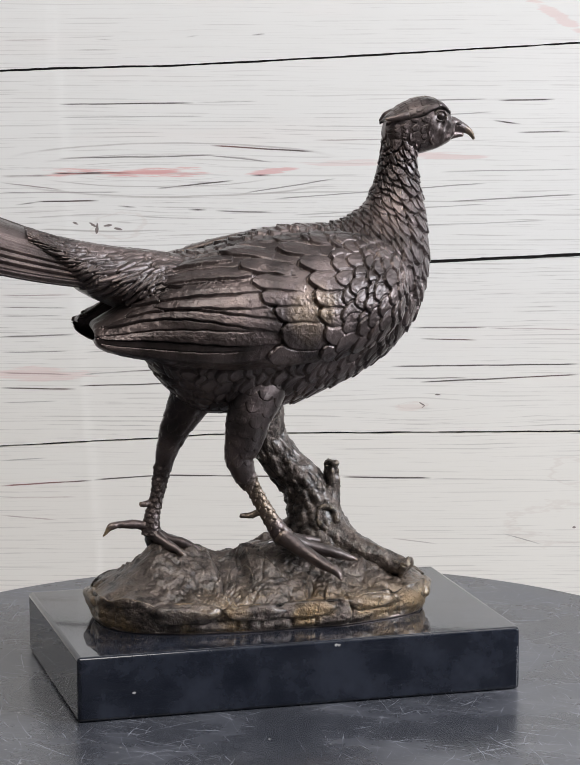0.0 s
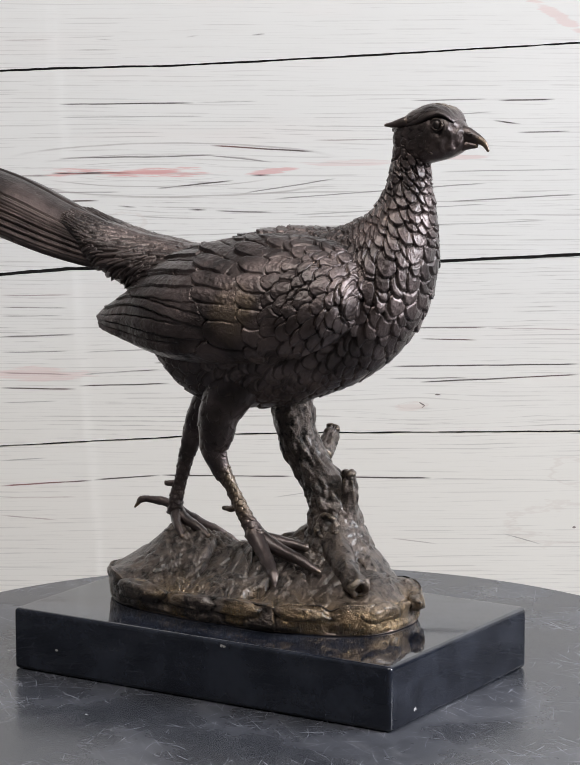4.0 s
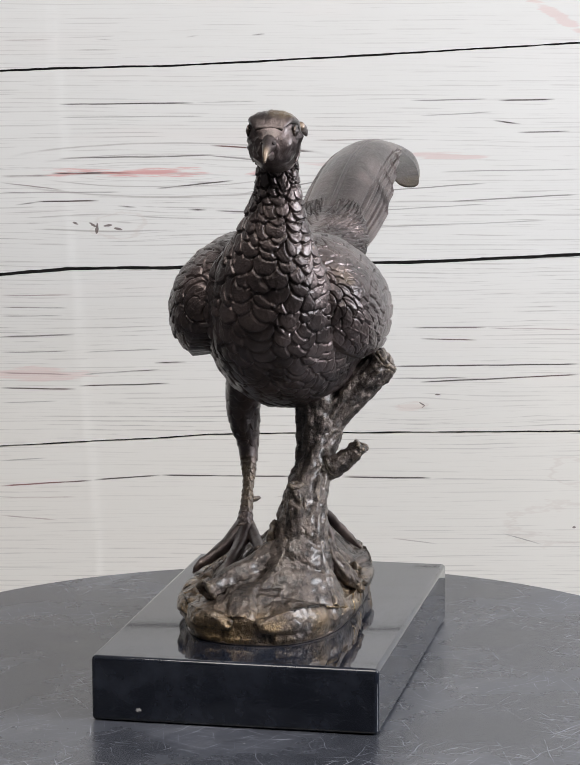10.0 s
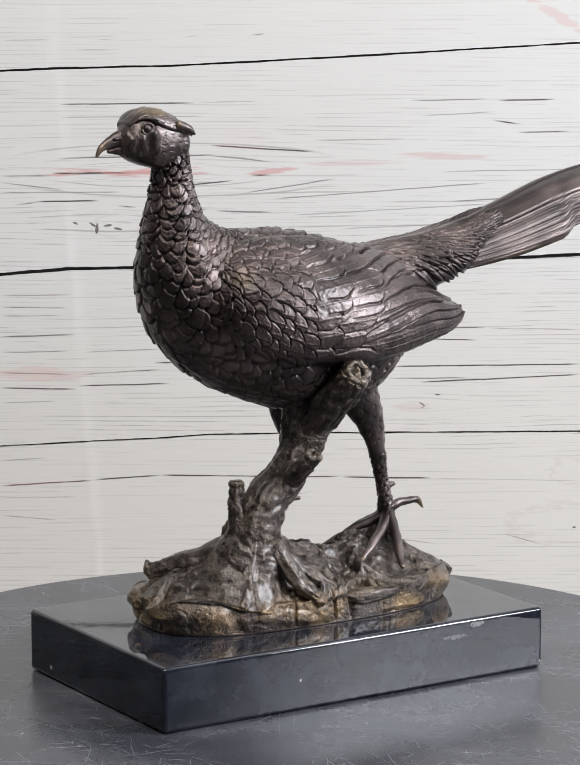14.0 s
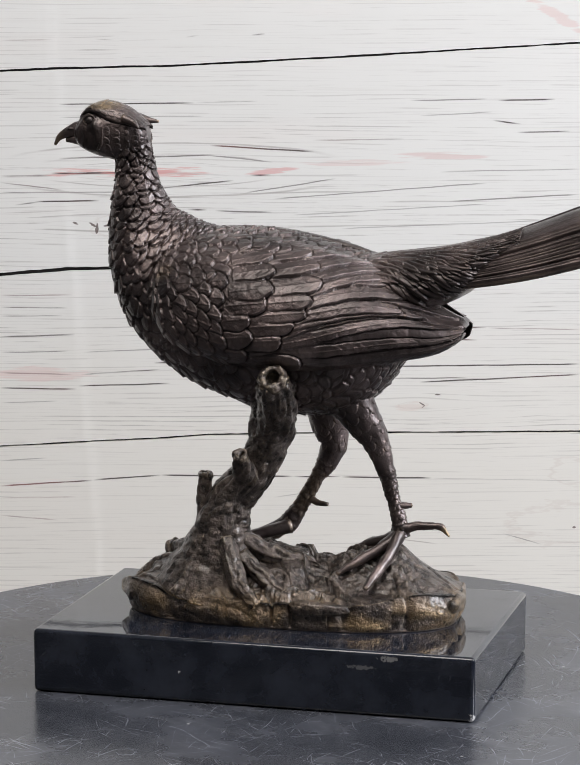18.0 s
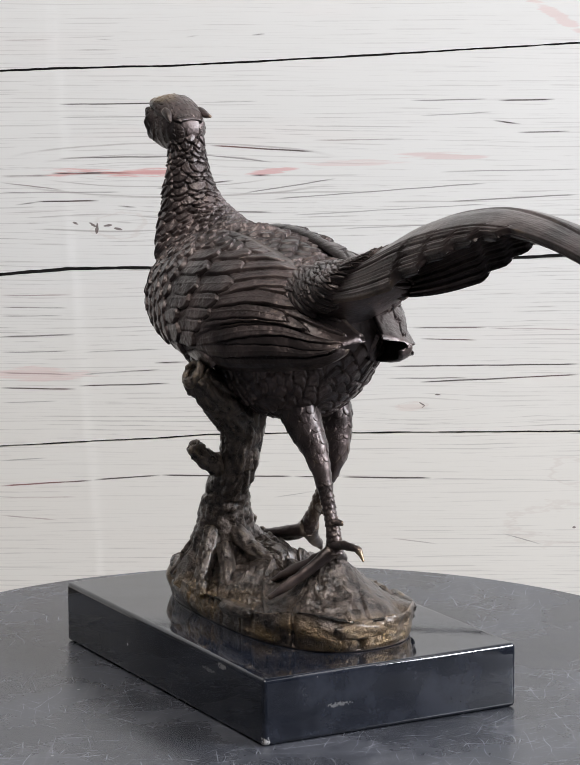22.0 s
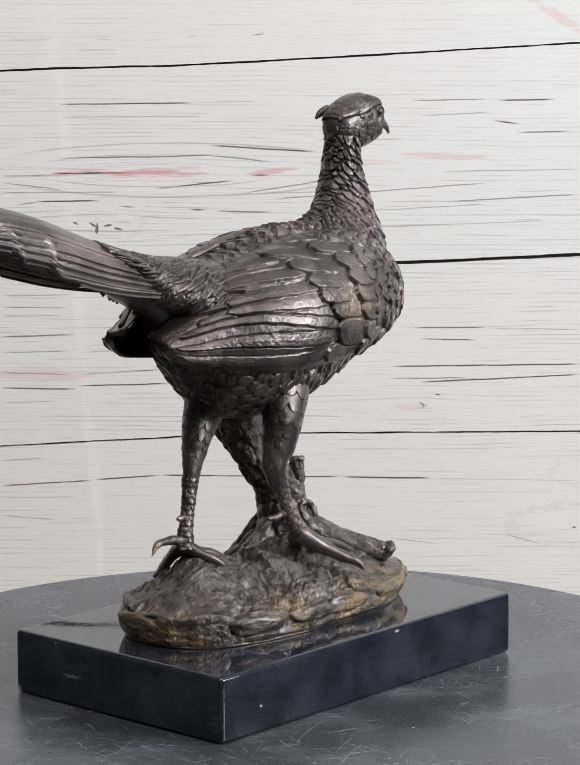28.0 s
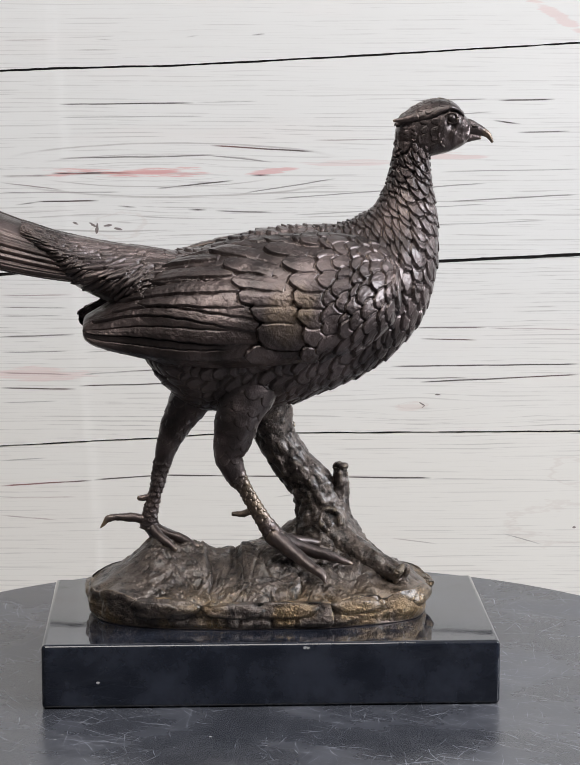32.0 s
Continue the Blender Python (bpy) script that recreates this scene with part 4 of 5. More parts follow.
# the tail's spine: x, ridge height, half width of the whole fan, droop of its edges, side shift
TAIL = [(-0.055, 0.2112, 0.0190, 0.012, 0.0035), (-0.075, 0.2148, 0.0210, 0.0135, 0.0035), (-0.100, 0.2192, 0.0228, 0.0165, 0.004), (-0.130, 0.2302, 0.0242, 0.0225, 0.005),
        (-0.160, 0.2415, 0.0252, 0.0260, 0.0055), (-0.190, 0.2484, 0.0252, 0.0250, 0.006), (-0.220, 0.2522, 0.0240, 0.0215, 0.007), (-0.250, 0.2508, 0.0225, 0.017, 0.0085),
        (-0.280, 0.2458, 0.0205, 0.012, 0.0100), (-0.310, 0.2376, 0.0184, 0.008, 0.0110), (-0.333, 0.2285, 0.0150, 0.005, 0.0115), (-0.3445, 0.2222, 0.0112, 0.003, 0.012), (-0.3485, 0.2197, 0.0074, 0.002, 0.012), (-0.3505, 0.2184, 0.0030, 0.001, 0.012)]
# feathers of one half of the fan from the middle out: where each begins and ends across it, and the x of its tip on either side
TAIL_STEPS = [(0.0, 0.50, -0.36, -0.36), (0.50, 0.62, -0.246, -0.240), (0.62, 0.72, -0.226, -0.222), (0.72, 0.81, -0.207, -0.203), (0.81, 0.90, -0.188, -0.184), (0.90, 1.0, -0.167, -0.163)]


def tail_skin(rows=141, k=161):
    """An arched fan of long feathers, each lapped by the one nearer the middle and ending in a step of the outline."""
    S = smooth_rows(TAIL, rows)
    P, relief = np.zeros((rows, k, 3)), np.zeros((rows, k))
    for i, (x, z, hw, drop, yc) in enumerate(S):
        reach = [1.0, 1.0]
        for side in (0, 1):
            for b0, b1, *ends in TAIL_STEPS[:0:-1]:
                end = ends[side]
                if x < end:
                    reach[side] = b0
                elif x < end + 0.006:      # slanting tip of this feather
                    reach[side] = b0 + (b1 - b0) * ((x - end) / 0.006) ** 0.5
                else:
                    break
        for j in range(k):
            s = 2 * j / (k - 1) - 1
            e = s * reach[1 if s > 0 else 0]
            lap = 0.0
            for n, (b0, b1, *_) in enumerate(TAIL_STEPS):
                if b0 <= abs(e) <= b1:
                    f = (abs(e) - b0) / (b1 - b0)
                    lap = n * 0.0003 + (0.0014 * max(0.0, 1 - f / 0.28) if n else 0.0) - 0.0006 * math.sin(math.pi * f) * (n > 0)
            a = e * 1.35
            ribs = (0.00045 if abs(e) > 0.5 else 0.00002) * math.sin(e * 150 + 2 * noise.noise(Vector((x * 12, e * 3, 0)))) + 0.0003 * noise.noise(Vector((x * 30, e * 9, 4)))
            spine = 0.0005 * max(0.0, 1 - abs(e - 0.02) / 0.03) - 0.0005 * max(0.0, 1 - abs(abs(e - 0.02) - 0.05) / 0.03)
            P[i, j] = (x, yc + hw * math.sin(a) / math.sin(1.35), z - 0.0002 - drop * (1 - math.cos(a)) / (1 - math.cos(1.35)))
            relief[i, j] = ribs + spine - lap
    return P + Skin(P, False, -1).N * relief[:, :, None]


def build_tail(sc):
    P = tail_skin()
    Q = P.copy()
    Q[:, :, 2] -= 0.0024
    for i in range(len(Q)):      # the long tip is solid underneath
        k = max(0.0, min(1.0, (P[i, 0, 0] + 0.25) / -0.03))
        Q[i, :, 2] = Q[i, :, 2] * (1 - k) + (P[i, 0, 2] - 0.002) * k
    centre = P[:, 80:81, 1]
    Q[:, :, 1] = centre + (Q[:, :, 1] - centre) * 0.94
    ring = np.concatenate([P, Q[:, ::-1]], axis=1)
    sc.grid(ring, 0, wrap=True, cap=True)
    # the full root of the tail and its fringe of narrow coverts
    rows = smooth_rows([(-0.042, 0.2110, 0.176, 0.026, 0.002), (-0.064, 0.2146, 0.181, 0.0250, 0.003), (-0.083, 0.2170, 0.188, 0.0250, 0.0035), (-0.100, 0.2206, 0.197, 0.0243, 0.004), (-0.112, 0.2236, 0.210, 0.0200, 0.0045), (-0.125, 0.2280, 0.219, 0.015, 0.005)], 301)
    B = np.zeros((301, 260, 3))
    for i, (x, zt, zb, hw, yc) in enumerate(rows):
        for j in range(260):
            a = 2 * math.pi * j / 260
            B[i, j] = (x, yc + hw * math.sin(a), (zt + zb) / 2 + (zt - zb) / 2 * math.cos(a))
    fringe = Relief(B, True, -1)
    for row in range(15, -1, -1):      # narrow feathers that part along the back and hang down and rearward
        for k in range(12):
            for side in (1, -1):
                q = (k + 0.5 * (row % 2) + rnd.uniform(-0.35, 0.35)) / 12
                fringe.lay(0.02 + row * 0.052 + rnd.uniform(-0.02, 0.02), side * (0.015 + 0.25 * q) % 1.0, 1.0, side * rnd.uniform(0.5, 1.1) * (0.45 + q), rnd.uniform(0.014, 0.022), rnd.uniform(0.0013, 0.0021),
                           0.0015 * rnd.uniform(0.6, 1.3) * (0.3 + 0.7 * q) * (1 - 0.03 * row), root=0.0, point=0.75, camber=0.0006, lift=0.0010 * (0.2 + 0.8 * q) * (1 - 0.06 * row), groove=0.0007)
    sc.grid(fringe.points(0.0001), 1, wrap=True, cap=True, uv=fringe.T)


def build_head(sc):
    rows = smooth_rows([(0.0600, 0.2715, 0.2660, 0.0036, 0.0152), (0.0625, 0.2770, 0.2620, 0.0082, 0.0154), (0.0680, 0.2812, 0.2592, 0.0101, 0.0156), (0.0760, 0.2848, 0.2578, 0.0113, 0.0160),
                        (0.0840, 0.2854, 0.2592, 0.0116, 0.0164), (0.0905, 0.2825, 0.2615, 0.0100, 0.0168), (0.0945, 0.2778, 0.2640, 0.0074, 0.0170), (0.0968, 0.2745, 0.2668, 0.0046, 0.0170)], 43)
    P = np.zeros((43, 36, 3))
    for i, (x, zt, zb, hw, yc) in enumerate(rows):
        for j in range(36):
            a = 2 * math.pi * j / 36
            c, s = math.cos(a), math.sin(a)
            p = Vector((x, yc + hw * math.copysign(abs(s) ** 0.8, s), (zt + zb) / 2 + (zt - zb) / 2 * math.copysign(abs(c) ** 0.9, c)))
            face = max(0.0, min(1.0, (x - 0.078) / 0.004))
            p.y += math.copysign(0.0004 + 0.0022 * face, s) * (noise.noise(p * 300) + 0.5 * noise.noise(p * 650)) * abs(s)
            P[i, j] = p
    sc.grid(P, 0, wrap=True, cap=True)
    skin = Skin(P, True, 1)
    # plumage of cheek and nape
    for row in range(6):
        for k in range(20):
            v = 0.5 + (k + 0.5 * (row % 2) - 10) / 20 * 0.62
            feather(sc, skin, 0.56 - row * 0.085, v % 1.0, -1.0, rnd.uniform(-0.3, 0.3), 0.0075, 0.0022, rnd.uniform(0.0002, 0.0004), low=-0.0003, point=0.2, camber=0.0002)
    # cap over the crown with a flared lower edge that ends in the ear tufts
    cap = smooth_rows([(0.0610, 0.2752, 0.2742, 0.0060), (0.0638, 0.2786, 0.2750, 0.0082), (0.0685, 0.2824, 0.2764, 0.0102), (0.0760, 0.2858, 0.2782, 0.0117), (0.0830, 0.2864, 0.2814, 0.0116), (0.0890, 0.2842, 0.2824, 0.0100), (0.0935, 0.2798, 0.2790, 0.0064)], 31)
    C = np.zeros((31, 33, 3))
    for i, (x, zt, ze, hw) in enumerate(cap):
        for j in range(33):
            s = 2 * j / 32 - 1
            a = s * math.pi / 2
            flare = max(0.0, abs(s) - 0.8) / 0.2
            y = 0.0160 + math.copysign(0.96 * hw * (abs(math.sin(a)) ** 1.05 + 0.03 * flare * min(1.0, (x - 0.058) / 0.01)), s)
            z = ze + (zt - ze) * math.cos(a) ** 0.95 if abs(s) < 1 else ze
            back = max(0.0, (0.066 - x) / 0.008) * abs(s) ** 3
            C[i, j] = (x - 0.002 * back, y, z - 0.0006 * flare + 0.0004 * noise.noise(Vector((x * 260, y * 500, 0))))
    under = C.copy()
    under[:, :, 2] -= 0.0012
    under[:, :, 1] = 0.0165 + (under[:, :, 1] - 0.0165) * 0.93
    sc.grid(np.concatenate([C, under[:, ::-1]], axis=1), 0, wrap=True, cap=True)
    crown = Skin(C, False, 1)
    for row in range(9):
        for k in range(15):
            feather(sc, crown, 0.90 - row * 0.09, 0.10 + 0.055 * (k + 0.5 * (row % 2)), -1.0, rnd.uniform(-0.2, 0.2), 0.0075, 0.0013, 0.00025, low=-0.0002, point=0.3, camber=0.00015)
    # beak
    tube(sc, [(0.0930, 0.0170, 0.2722, 0.0046), (0.0965, 0.0170, 0.2722, 0.0040), (0.0998, 0.0171, 0.2712, 0.0032), (0.1030, 0.0172, 0.2700, 0.0024), (0.1062, 0.0172, 0.2680, 0.0016), (0.1084, 0.0172, 0.2645, 0.0007)], 0, 14, oval=0.85)
    tube(sc, [(0.0935, 0.0170, 0.2668, 0.0030), (0.0980, 0.0171, 0.2672, 0.0022), (0.1025, 0.0171, 0.2668, 0.0010)], 0, 12)
    for s in (-1, 1):
        y = 0.0164 + s * 0.0108
        ball(sc, (0.0868, y, 0.2772), 0.0021, 0, 10, (1, 0.75, 1))
        ring = [(0.0868 + 0.0030 * math.cos(a), y + s * 0.0001, 0.2772 + 0.0026 * math.sin(a), 0.0006) for a in (2 * math.pi * i / 10 for i in range(11))]
        tube(sc, ring, 0, 8, 0.0003, 500, per=2)
        ball(sc, (0.0992, 0.0171 + s * 0.0026, 0.2726), 0.0013, 0, 8, (1.5, 0.8, 0.7))
        tip = (0.0582, 0.0062, 0.2758) if s < 0 else (0.0615, 0.0272, 0.2738)
        tube(sc, [(0.0700, y - s * 0.0012, 0.2785, 0.0022), (0.0650, y - s * 0.0005, 0.2768, 0.0020), tip + (0.0007,)], 0, 12, 0.0003, 300)
        # fold behind the bare cheek
        tube(sc, [(0.0835, y - s * 0.0016, 0.2630, 0.0005), (0.0818, y - s * 0.0006, 0.2645, 0.0009), (0.0805, y, 0.2680, 0.0010), (0.0802, y - s * 0.0002, 0.2745, 0.0007)], 0, 10, 0.0004, 420)


def build_legs(sc):
    right = tube(sc, [(-0.006, -0.010, 0.165, 0.0120), (-0.0130, -0.0165, 0.149, 0.0140), (-0.0196, -0.0212, 0.1339, 0.0112), (-0.0225, -0.0210, 0.1217, 0.0094), (-0.0243, -0.0200, 0.1130, 0.0070),
                      (-0.0205, -0.0188, 0.1034, 0.0052), (-0.0165, -0.0180, 0.0973, 0.0038), (-0.0125, -0.0176, 0.0899, 0.0034), (-0.0068, -0.0172, 0.0800, 0.0040), (-0.0005, -0.0170, 0.0715, 0.0054)], 0, 20, 0.0006, 260, oval=0.8)
    left = tube(sc, [(-0.032, 0.009, 0.162, 0.0120), (-0.037, 0.010, 0.148, 0.0125), (-0.0450, 0.0092, 0.1335, 0.0097), (-0.0518, 0.0070, 0.1220, 0.0070), (-0.0560, 0.0055, 0.1100, 0.0048),
                     (-0.0588, 0.0045, 0.1000, 0.0038), (-0.0612, 0.0037, 0.0900, 0.0034), (-0.0634, 0.0032, 0.0800, 0.0040), (-0.0640, 0.0030, 0.0730, 0.0048)], 0, 20, 0.0006, 260, oval=0.9)
    for leg, end in ((right, 0.40), (left, 0.42)):
        row, u = 0, 0.02
        while u < end:
            n = 9 if u < 0.3 else 7
            for k in range(n):
                v = (k + 0.5 * (row % 2)) / n
                w = 0.5 * float(leg.at(leg.V, u, v)) / n * 1.25
                feather(sc, leg, u, v, 1.0, rnd.uniform(-0.1, 0.1), 0.011 - 0.008 * u, w, 0.00032, low=-0.0003, camber=0.0002, point=0.2)
            u += 0.045
            row += 1
        # scutes down the shank
        u = 0.52
        while u < 0.97:
            for k in range(5):
                v = (k + 0.5 * (row % 2)) / 5
                w = 0.5 * float(leg.at(leg.V, u, v)) / 5 * 1.1
                feather(sc, leg, u, v, 1.0, 0.0, 0.0042, w, 0.0004, low=-0.0003, camber=0.0002, material=0)
            u += 0.032
            row += 1
    for knots in ([(-0.0135, -0.0165, 0.0855, 0.0020), (-0.0180, -0.0155, 0.0838, 0.0016), (-0.0225, -0.0140, 0.0833, 0.0010)],
                  [(-0.0620, 0.0040, 0.0885, 0.0020), (-0.0660, 0.0030, 0.0888, 0.0018), (-0.0695, 0.0020, 0.0885, 0.0012)],
                  [(-0.0645, 0.0040, 0.0770, 0.0030), (-0.0720, 0.0030, 0.0785, 0.0022), (-0.0800, 0.0022, 0.0790, 0.0019), (-0.0850, 0.0016, 0.0778, 0.0016), (-0.0882, 0.0014, 0.0738, 0.0006)],
                  # left foot's front toes
                  [(-0.0640, 0.0040, 0.0745, 0.0038), (-0.0570, 0.0020, 0.0708, 0.0030), (-0.0480, 0.0000, 0.0680, 0.0026), (-0.0400, -0.0020, 0.0640, 0.0014)],
                  [(-0.0640, 0.0045, 0.0745, 0.0036), (-0.0555, 0.0115, 0.0680, 0.0027), (-0.0450, 0.0180, 0.0620, 0.0022), (-0.0365, 0.0222, 0.0565, 0.0010)],
                  [(-0.0640, 0.0045, 0.0745, 0.0036), (-0.0615, 0.0150, 0.0665, 0.0027), (-0.0570, 0.0250, 0.0585, 0.0023), (-0.0535, 0.0335, 0.0525, 0.0012)],
                  [(-0.0640, 0.0035, 0.0745, 0.0036), (-0.0600, -0.0020, 0.0710, 0.0026), (-0.0550, -0.0070, 0.0680, 0.0019), (-0.0505, -0.0100, 0.0645, 0.0010)],
                  # right foot's toes
                  [(-0.0030, -0.0170, 0.0735, 0.0048), (0.0070, -0.0235, 0.0660, 0.0036), (0.0160, -0.0310, 0.0600, 0.0029), (0.0205, -0.0355, 0.0575, 0.0022), (0.0226, -0.0378, 0.0535, 0.0008)],
                  [(-0.0030, -0.0165, 0.0730, 0.0046), (0.0110, -0.0165, 0.0668, 0.0034), (0.0250, -0.0175, 0.0625, 0.0028), (0.0365, -0.0185, 0.0585, 0.0010)],
                  [(-0.0030, -0.0150, 0.0715, 0.0040), (0.0090, -0.0090, 0.0685, 0.0030), (0.0210, -0.0050, 0.0660, 0.0022)]):
        tube(sc, knots, 0, 12, 0.0006, 340)


RIDGE = [(-0.097, 0.0440), (-0.089, 0.0500), (-0.082, 0.0545), (-0.0755, 0.0580), (-0.0680, 0.0635), (-0.0620, 0.0680), (-0.052, 0.0678), (-0.041, 0.0655), (-0.031, 0.0595), (-0.0205, 0.0600), (-0.0175, 0.0655), (-0.005, 0.0668), (0.010, 0.0655),
         (0.030, 0.0650), (0.045, 0.0605), (0.060, 0.0545), (0.070, 0.0485), (0.078, 0.0440)]


def ground_height(x, y):
    """Height of the modelled ground over the turntable's top: a ridge along the bird's line that falls to a low rim."""
    ridge = curve_at(RIDGE, x)
    s = min(1.0, abs(y - 0.001) / 0.037)
    low = min(ridge, 0.0472)
    return low + (ridge - low) * (1 - s * s * (3 - 2 * s)) - 0.0030 * max(0.0, abs(y + 0.001) - 0.035) / 0.008


def build_ground(sc):
    """An oval cast mound: smooth lapping stones round its rim, flaked and scored ground on top, and a thin foot plate."""
    rings, around = 150, 620
    P = np.zeros((rings, around, 3))
    n = 2.7

    def radius(c, s):
        rad = 1 / ((abs(c) / 0.0862) ** n + (abs(s) / 0.0432) ** n) ** (1 / n)
        return rad * (1 + 0.026 * noise.noise(Vector((c * 2.2, s * 2.2, 0.3))) + 0.010 * noise.noise(Vector((c * 6, s * 6, 1.3))))

    def flakes(x, y):
        """Bent plates that lap over one another, with a short scarp at each edge."""
        w = Vector((x + 0.014 * noise.noise(Vector((x * 45, y * 45, 2.0))), y + 0.014 * noise.noise(Vector((x * 45, y * 45, 7.0))), 0.0))
        h = 0.0
        for scale, depth, seed in ((36, 0.0038, 0.5), (88, 0.0016, 3.5)):
            near, spots = noise.voronoi(Vector((w.x * scale, w.y * scale * 1.4, seed)))
            d = Vector((w.x * scale, w.y * scale * 1.4, seed)) - spots[0]
            gap = near[1] - near[0]
            here = max(0.0, min(1.0, 0.5 + 2.0 * noise.noise(Vector((x * 26, y * 26, seed + 5)))))
            h += depth * here * ((0.8 * d.x + 0.6 * d.y) * 1.2 - 0.45 * math.exp(-(gap / 0.06) ** 2))
        return h

    def scores(x, y):
        """Tool marks, in changing directions."""
        a = 3.0 * noise.noise(Vector((x * 22, y * 22, 14.0)))
        along = (x * math.cos(a) + y * math.sin(a)) * 60
        across = (-x * math.sin(a) + y * math.cos(a)) * 420
        return noise.noise(Vector((along, across, 2.0)))

    for j in range(around):
        a = 2 * math.pi * j / around
        c, s = math.cos(a), math.sin(a)
        lobes = noise.voronoi(Vector((c * 3.0 + 0.3 * noise.noise(Vector((c * 7, s * 7, 0))), s * 2.3, 0.0)))[0]
        notch = math.exp(-((lobes[1] - lobes[0]) / 0.10) ** 2)
        rad = radius(c, s)
        for i in range(rings):
            t = i / (rings - 1)
            if t < 0.28:      # the side: stones that bulge over a dark foot
                q = t / 0.28
                bulge = math.sin(math.pi * min(1.0, 0.10 + 0.75 * q))
                over = 0.952 + 0.046 * bulge - 0.040 * notch * bulge
                x, y = c * rad * over - 0.0095, s * rad * over - 0.001
                top = ground_height(x, y) + 0.0018 * noise.noise(Vector((c * 5, s * 5, 8.0))) - 0.0030 * notch
                z = PLINTH_H + 0.0008 + (top - PLINTH_H) * q
                lump = 0.0030 * noise.noise(Vector((x * 36, y * 36, z * 90))) + 0.0014 * abs(noise.noise(Vector((x * 60, y * 60, z * 130 + 2)))) + 0.0004 * noise.noise(Vector((x, y, z)) * 420)
                P[i, j] = Vector((x, y, z)) + Vector((c, s, 0)) * lump * min(1.0, q * 5)
            else:
                q = (t - 0.28) / 0.72
                k = (1 - q) * (0.985 - 0.03 * notch * (1 - q))
                x, y = c * rad * k - 0.0095, s * rad * k - 0.001
                p = Vector((x, y, 0))
                inner = min(1.0, q * 7)
                rough = max(0.15, min(1.0, 0.55 + 1.7 * noise.noise(p * 30)))
                fine = 0.0016 * abs(noise.noise(p * 130)) + 0.0011 * noise.noise(p * 260) + 0.0006 * noise.noise(p * 600) + 0.0010 * scores(x, y)
                swell = 0.0034 * noise.noise(p * 55)
                edge = 0.0018 * noise.noise(Vector((c * 5, s * 5, 8.0))) * (1 - inner) - 0.0030 * notch * (1 - inner)
                P[i, j] = (x, y, ground_height(x, y) + edge + (swell + flakes(x, y)) * (0.35 + 0.65 * inner) + 1.6 * fine * rough * inner)
    sc.grid(P, 2, wrap=True)
    plate = np.zeros((5, around, 3))
    for j in range(around):
        a = 2 * math.pi * j / around
        c, s = math.cos(a), math.sin(a)
        for i, (k, h) in enumerate(((0.9, 0.0), (0.956, 0.0), (0.962, 0.0005), (0.956, 0.0014), (0.90, 0.0018))):
            plate[i, j] = (c * radius(c, s) * k - 0.0095, s * radius(c, s) * k - 0.001, PLINTH_H + h)
    sc.grid(plate, 0, wrap=True)
    # smooth stones set into the rim: direction from the middle, height, half length, half height, half depth
    for around_to, z, a, b, d in ((218, 0.0415, 0.0170, 0.0056, 0.0052), (252, 0.0415, 0.0150, 0.0042, 0.0042), (287, 0.0412, 0.0165, 0.0046, 0.0042), (322, 0.0420, 0.0140, 0.0044, 0.0048),
                                  (348, 0.0425, 0.0115, 0.0050, 0.0050), (12, 0.0420, 0.0130, 0.0052, 0.0046), (118, 0.0428, 0.0150, 0.0036, 0.0040), (176, 0.0422, 0.0140, 0.0046, 0.0042)):
        c0, s0 = math.cos(math.radians(around_to)), math.sin(math.radians(around_to))
        c1, s1 = math.cos(math.radians(around_to + 3)), math.sin(math.radians(around_to + 3))
        r0, r1 = radius(c0, s0), radius(c1, s1)
        turn = math.degrees(math.atan2(s1 * r1 - s0 * r0, c1 * r1 - c0 * r0))
        x, y = c0 * r0 * 0.955 - 0.0095, s0 * r0 * 0.955 - 0.001
        G = np.zeros((22, 40, 3))
        ca, sa = math.cos(math.radians(turn)), math.sin(math.radians(turn))
        for i in range(22):
            th = math.pi * i / 21
            for j in range(40):
                ph = 2 * math.pi * j / 40
                e = Vector((math.sin(th) * math.cos(ph), math.sin(th) * math.sin(ph), math.cos(th)))
                grow = 1 + 0.22 * noise.noise(e * 1.6 + Vector((x * 90, y * 90, 0))) + 0.07 * noise.noise(e * 5 + Vector((x * 50, 0, y * 70)))
                px, py, pz = (math.copysign(abs(v) ** 0.85, v) * r * grow for v, r in zip(e, (a, d, b)))
                G[i, j] = (x + px * ca - py * sa, y + px * sa + py * ca, max(PLINTH_H + 0.0022, z + pz))
        sc.grid(G, 2, wrap=True)


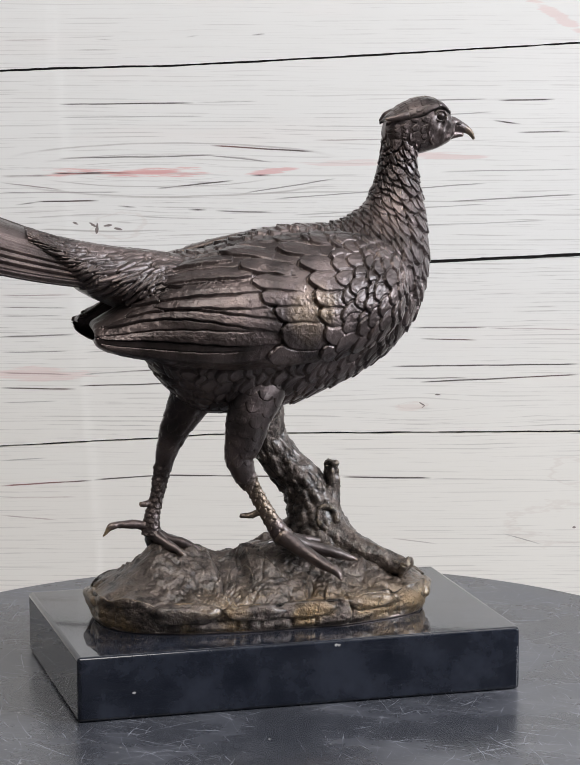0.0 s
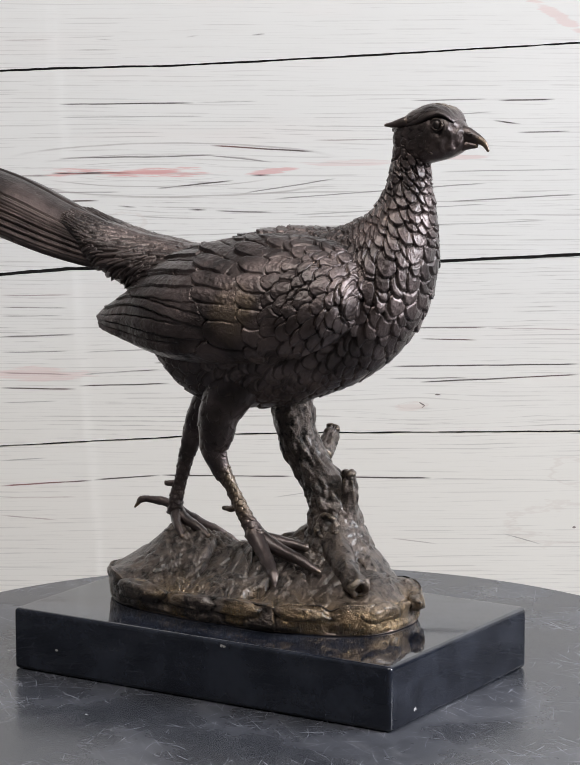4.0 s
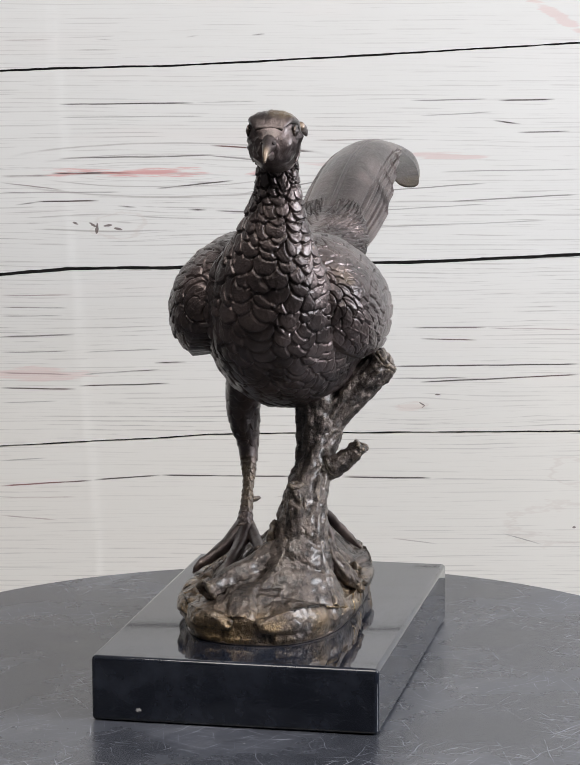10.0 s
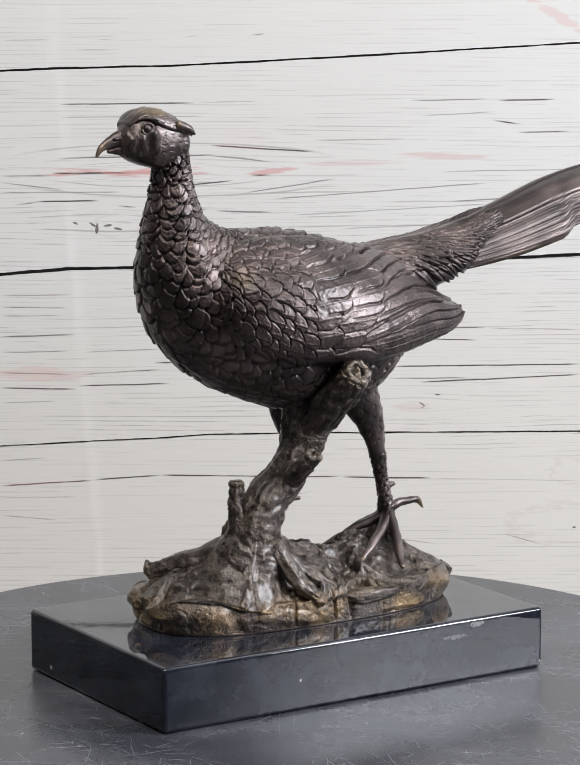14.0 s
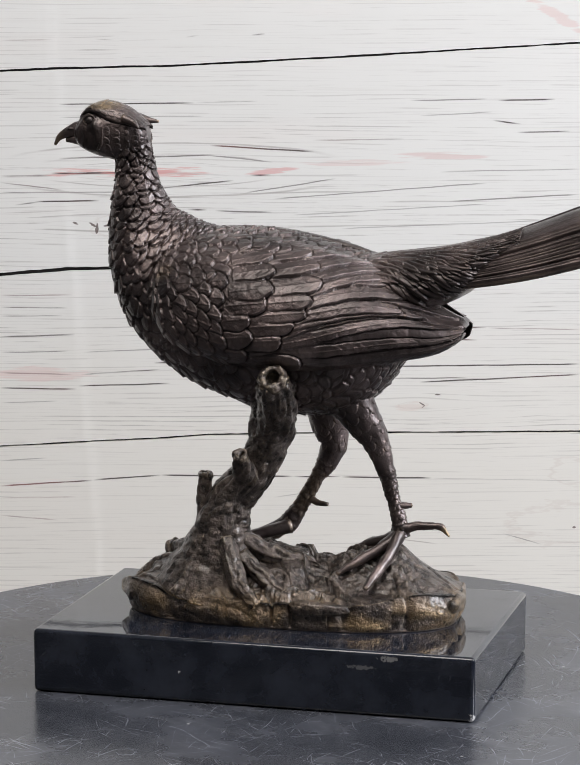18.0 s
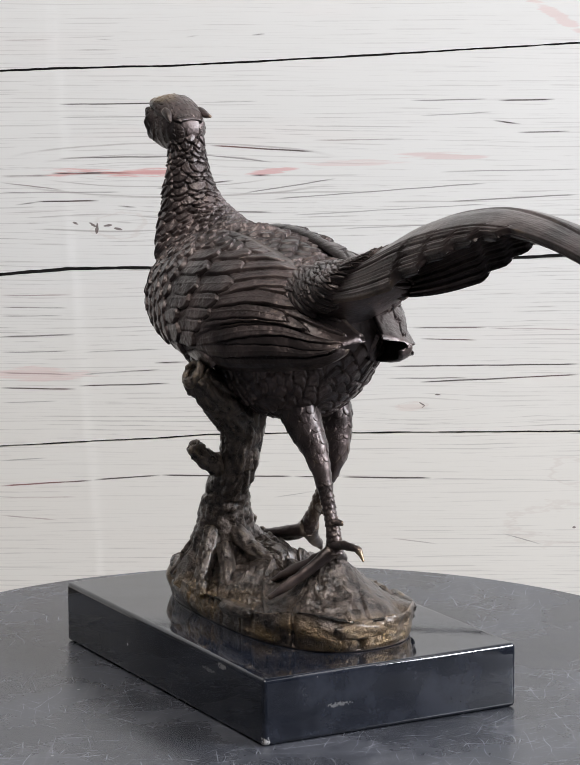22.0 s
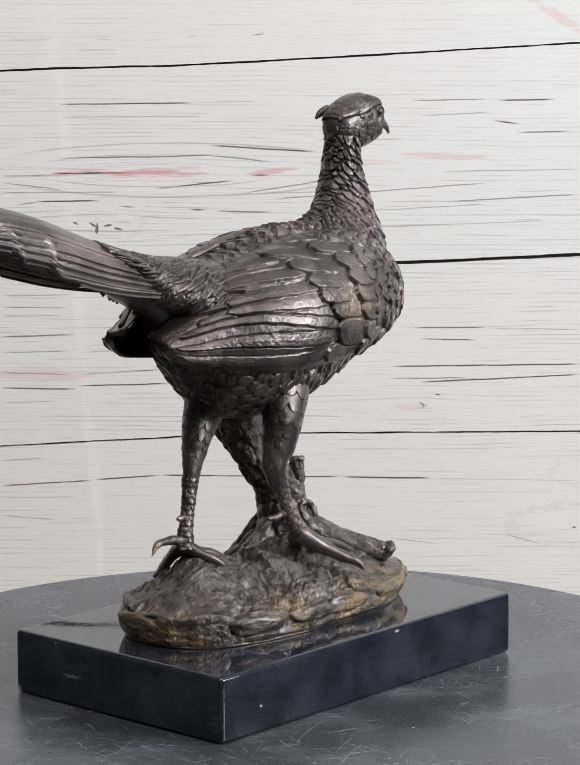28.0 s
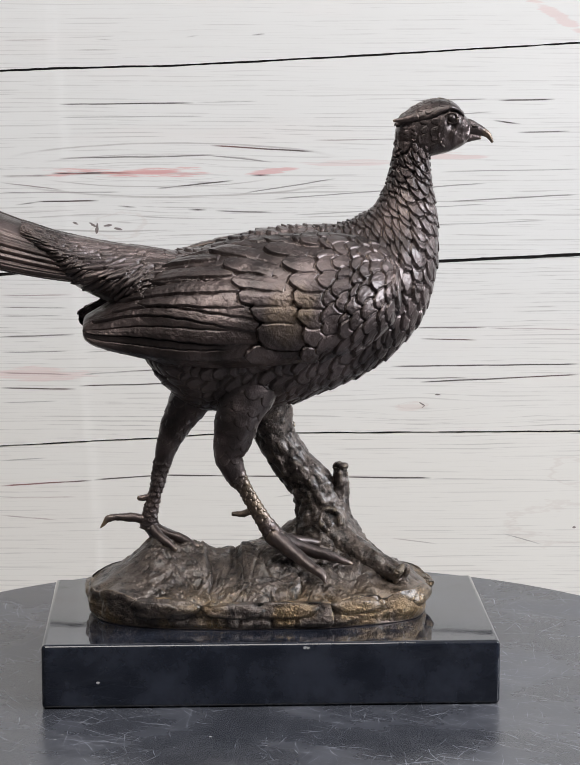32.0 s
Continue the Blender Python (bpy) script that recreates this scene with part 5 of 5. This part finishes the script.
def build_stump(sc):
    """A leaning broken trunk with stubs, knot holes and roots."""
    tube(sc, [(0.030, 0.013, 0.045, 0.0290), (0.0275, 0.0145, 0.0575, 0.0215), (0.0255, 0.0158, 0.0670, 0.0172), (0.0235, 0.0168, 0.0765, 0.0140), (0.0210, 0.0175, 0.0850, 0.0122), (0.0165, 0.0183, 0.0935, 0.0110), (0.0068, 0.0195, 0.1048, 0.0099), (-0.0015, 0.0214, 0.1180, 0.0102),
              (-0.0055, 0.0240, 0.1285, 0.0100), (-0.0092, 0.0335, 0.1395, 0.0098), (-0.0116, 0.0440, 0.1490, 0.0090), (-0.0128, 0.0515, 0.1570, 0.0078)], 2, 72, 0.0007, 130, 16, 0.0013, hollow=True)
    tube(sc, [(0.0030, 0.0200, 0.1080, 0.0088), (-0.0015, 0.0200, 0.1220, 0.0104), (-0.0030, 0.0195, 0.1340, 0.0112), (-0.0040, 0.0190, 0.1480, 0.0100)], 2, 48, 0.0006, 130, 12, 0.0012)
    for knots in ([(0.0300, 0.0155, 0.070, 0.0085), (0.0320, 0.0158, 0.083, 0.0056), (0.0326, 0.0158, 0.093, 0.0043), (0.0327, 0.0157, 0.1012, 0.0036)],
                  [(0.0070, 0.0200, 0.106, 0.0075), (0.0080, 0.0300, 0.107, 0.0062), (0.0070, 0.0380, 0.112, 0.0048), (0.0064, 0.0432, 0.1172, 0.0038)],
                  [(0.0290, 0.0070, 0.0670, 0.0090), (0.0400, -0.0030, 0.0610, 0.0074), (0.0500, -0.0130, 0.0572, 0.0060), (0.0600, -0.0213, 0.0540, 0.0047)],
                  [(0.0285, 0.0230, 0.0745, 0.0050), (0.0345, 0.0290, 0.0585, 0.0052), (0.0380, 0.0335, 0.0505, 0.0046), (0.0425, 0.0370, 0.0440, 0.0032)],
                  [(0.0330, 0.0130, 0.0740, 0.0046), (0.0425, 0.0100, 0.0610, 0.0050), (0.0530, 0.0050, 0.0540, 0.0042), (0.0600, 0.0020, 0.0475, 0.0026)],
                  [(0.0190, 0.0260, 0.0720, 0.0046), (0.0140, 0.0315, 0.0615, 0.0048), (0.0090, 0.0370, 0.0525, 0.0042), (0.0030, 0.0405, 0.0470, 0.0034), (-0.0010, 0.0425, 0.0430, 0.0026)],
                  [(0.0140, 0.0170, 0.0715, 0.0050), (0.0030, 0.0140, 0.0645, 0.0050), (-0.0080, 0.0125, 0.0610, 0.0042), (-0.0170, 0.0085, 0.0600, 0.0034), (-0.0240, 0.0080, 0.0570, 0.0022)],
                  [(0.0120, 0.0240, 0.0640, 0.0044), (0.0020, 0.0270, 0.0560, 0.0040), (-0.0080, 0.0320, 0.0500, 0.0032), (-0.0180, 0.0340, 0.0460, 0.0020)]):
        tube(sc, knots, 2, 28, 0.0007, 150, 12, 0.0010, hollow=True)

    def hole(c, normal, r, thick):
        """A raised lip round a knot hole or a broken end."""
        q = Vector(normal).normalized()
        a = q.cross(Vector((0.3, 0.2, 0.9))).normalized()
        b = q.cross(a)
        tube(sc, [(*(Vector(c) + a * r * math.cos(t) + b * r * math.sin(t)), thick) for t in (2 * math.pi * i / 10 for i in range(11))], 2, 12, 0.0017, 190, 4)

    hole((0.0270, 0.0030, 0.0760), (0.1, -1.0, 0.3), 0.0052, 0.0016)
    hole((-0.0126, 0.0528, 0.1578), (0.0, 0.9, 0.55), 0.0052, 0.0020)
    hole((0.0605, -0.0218, 0.0545), (0.75, -0.6, -0.4), 0.0040, 0.0015)
    hole((0.0062, 0.0436, 0.1178), (0.0, 0.7, 0.9), 0.0026, 0.0012)
    hole((0.0327, 0.0157, 0.1018), (0.1, 0.0, 1.0), 0.0024, 0.0012)


def build_statue():
    sc = Sculpt()
    build_ground(sc)
    build_stump(sc)
    build_legs(sc)
    build_body(sc)
    for side in (-1, 1):
        build_wing(sc, side)
    build_tail(sc)
    build_head(sc)
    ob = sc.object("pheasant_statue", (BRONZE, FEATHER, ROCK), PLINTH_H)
    return tagged(ob, "dark patinated bronze pheasant statue on a rocky base", "statue")


statue = build_statue()


def motions():
    walk(turntable, [(t, pose(0, 0, 0, 0, 0, a)) for t, a in TURN])
    walk(plinth, [(t, pose(0, 0, 0, 0, 0, a)) for t, a in TURN])
    walk(statue, [(t, pose(0, 0, PLINTH_H, 0, 0, a)) for t, a in TURN])


motions()
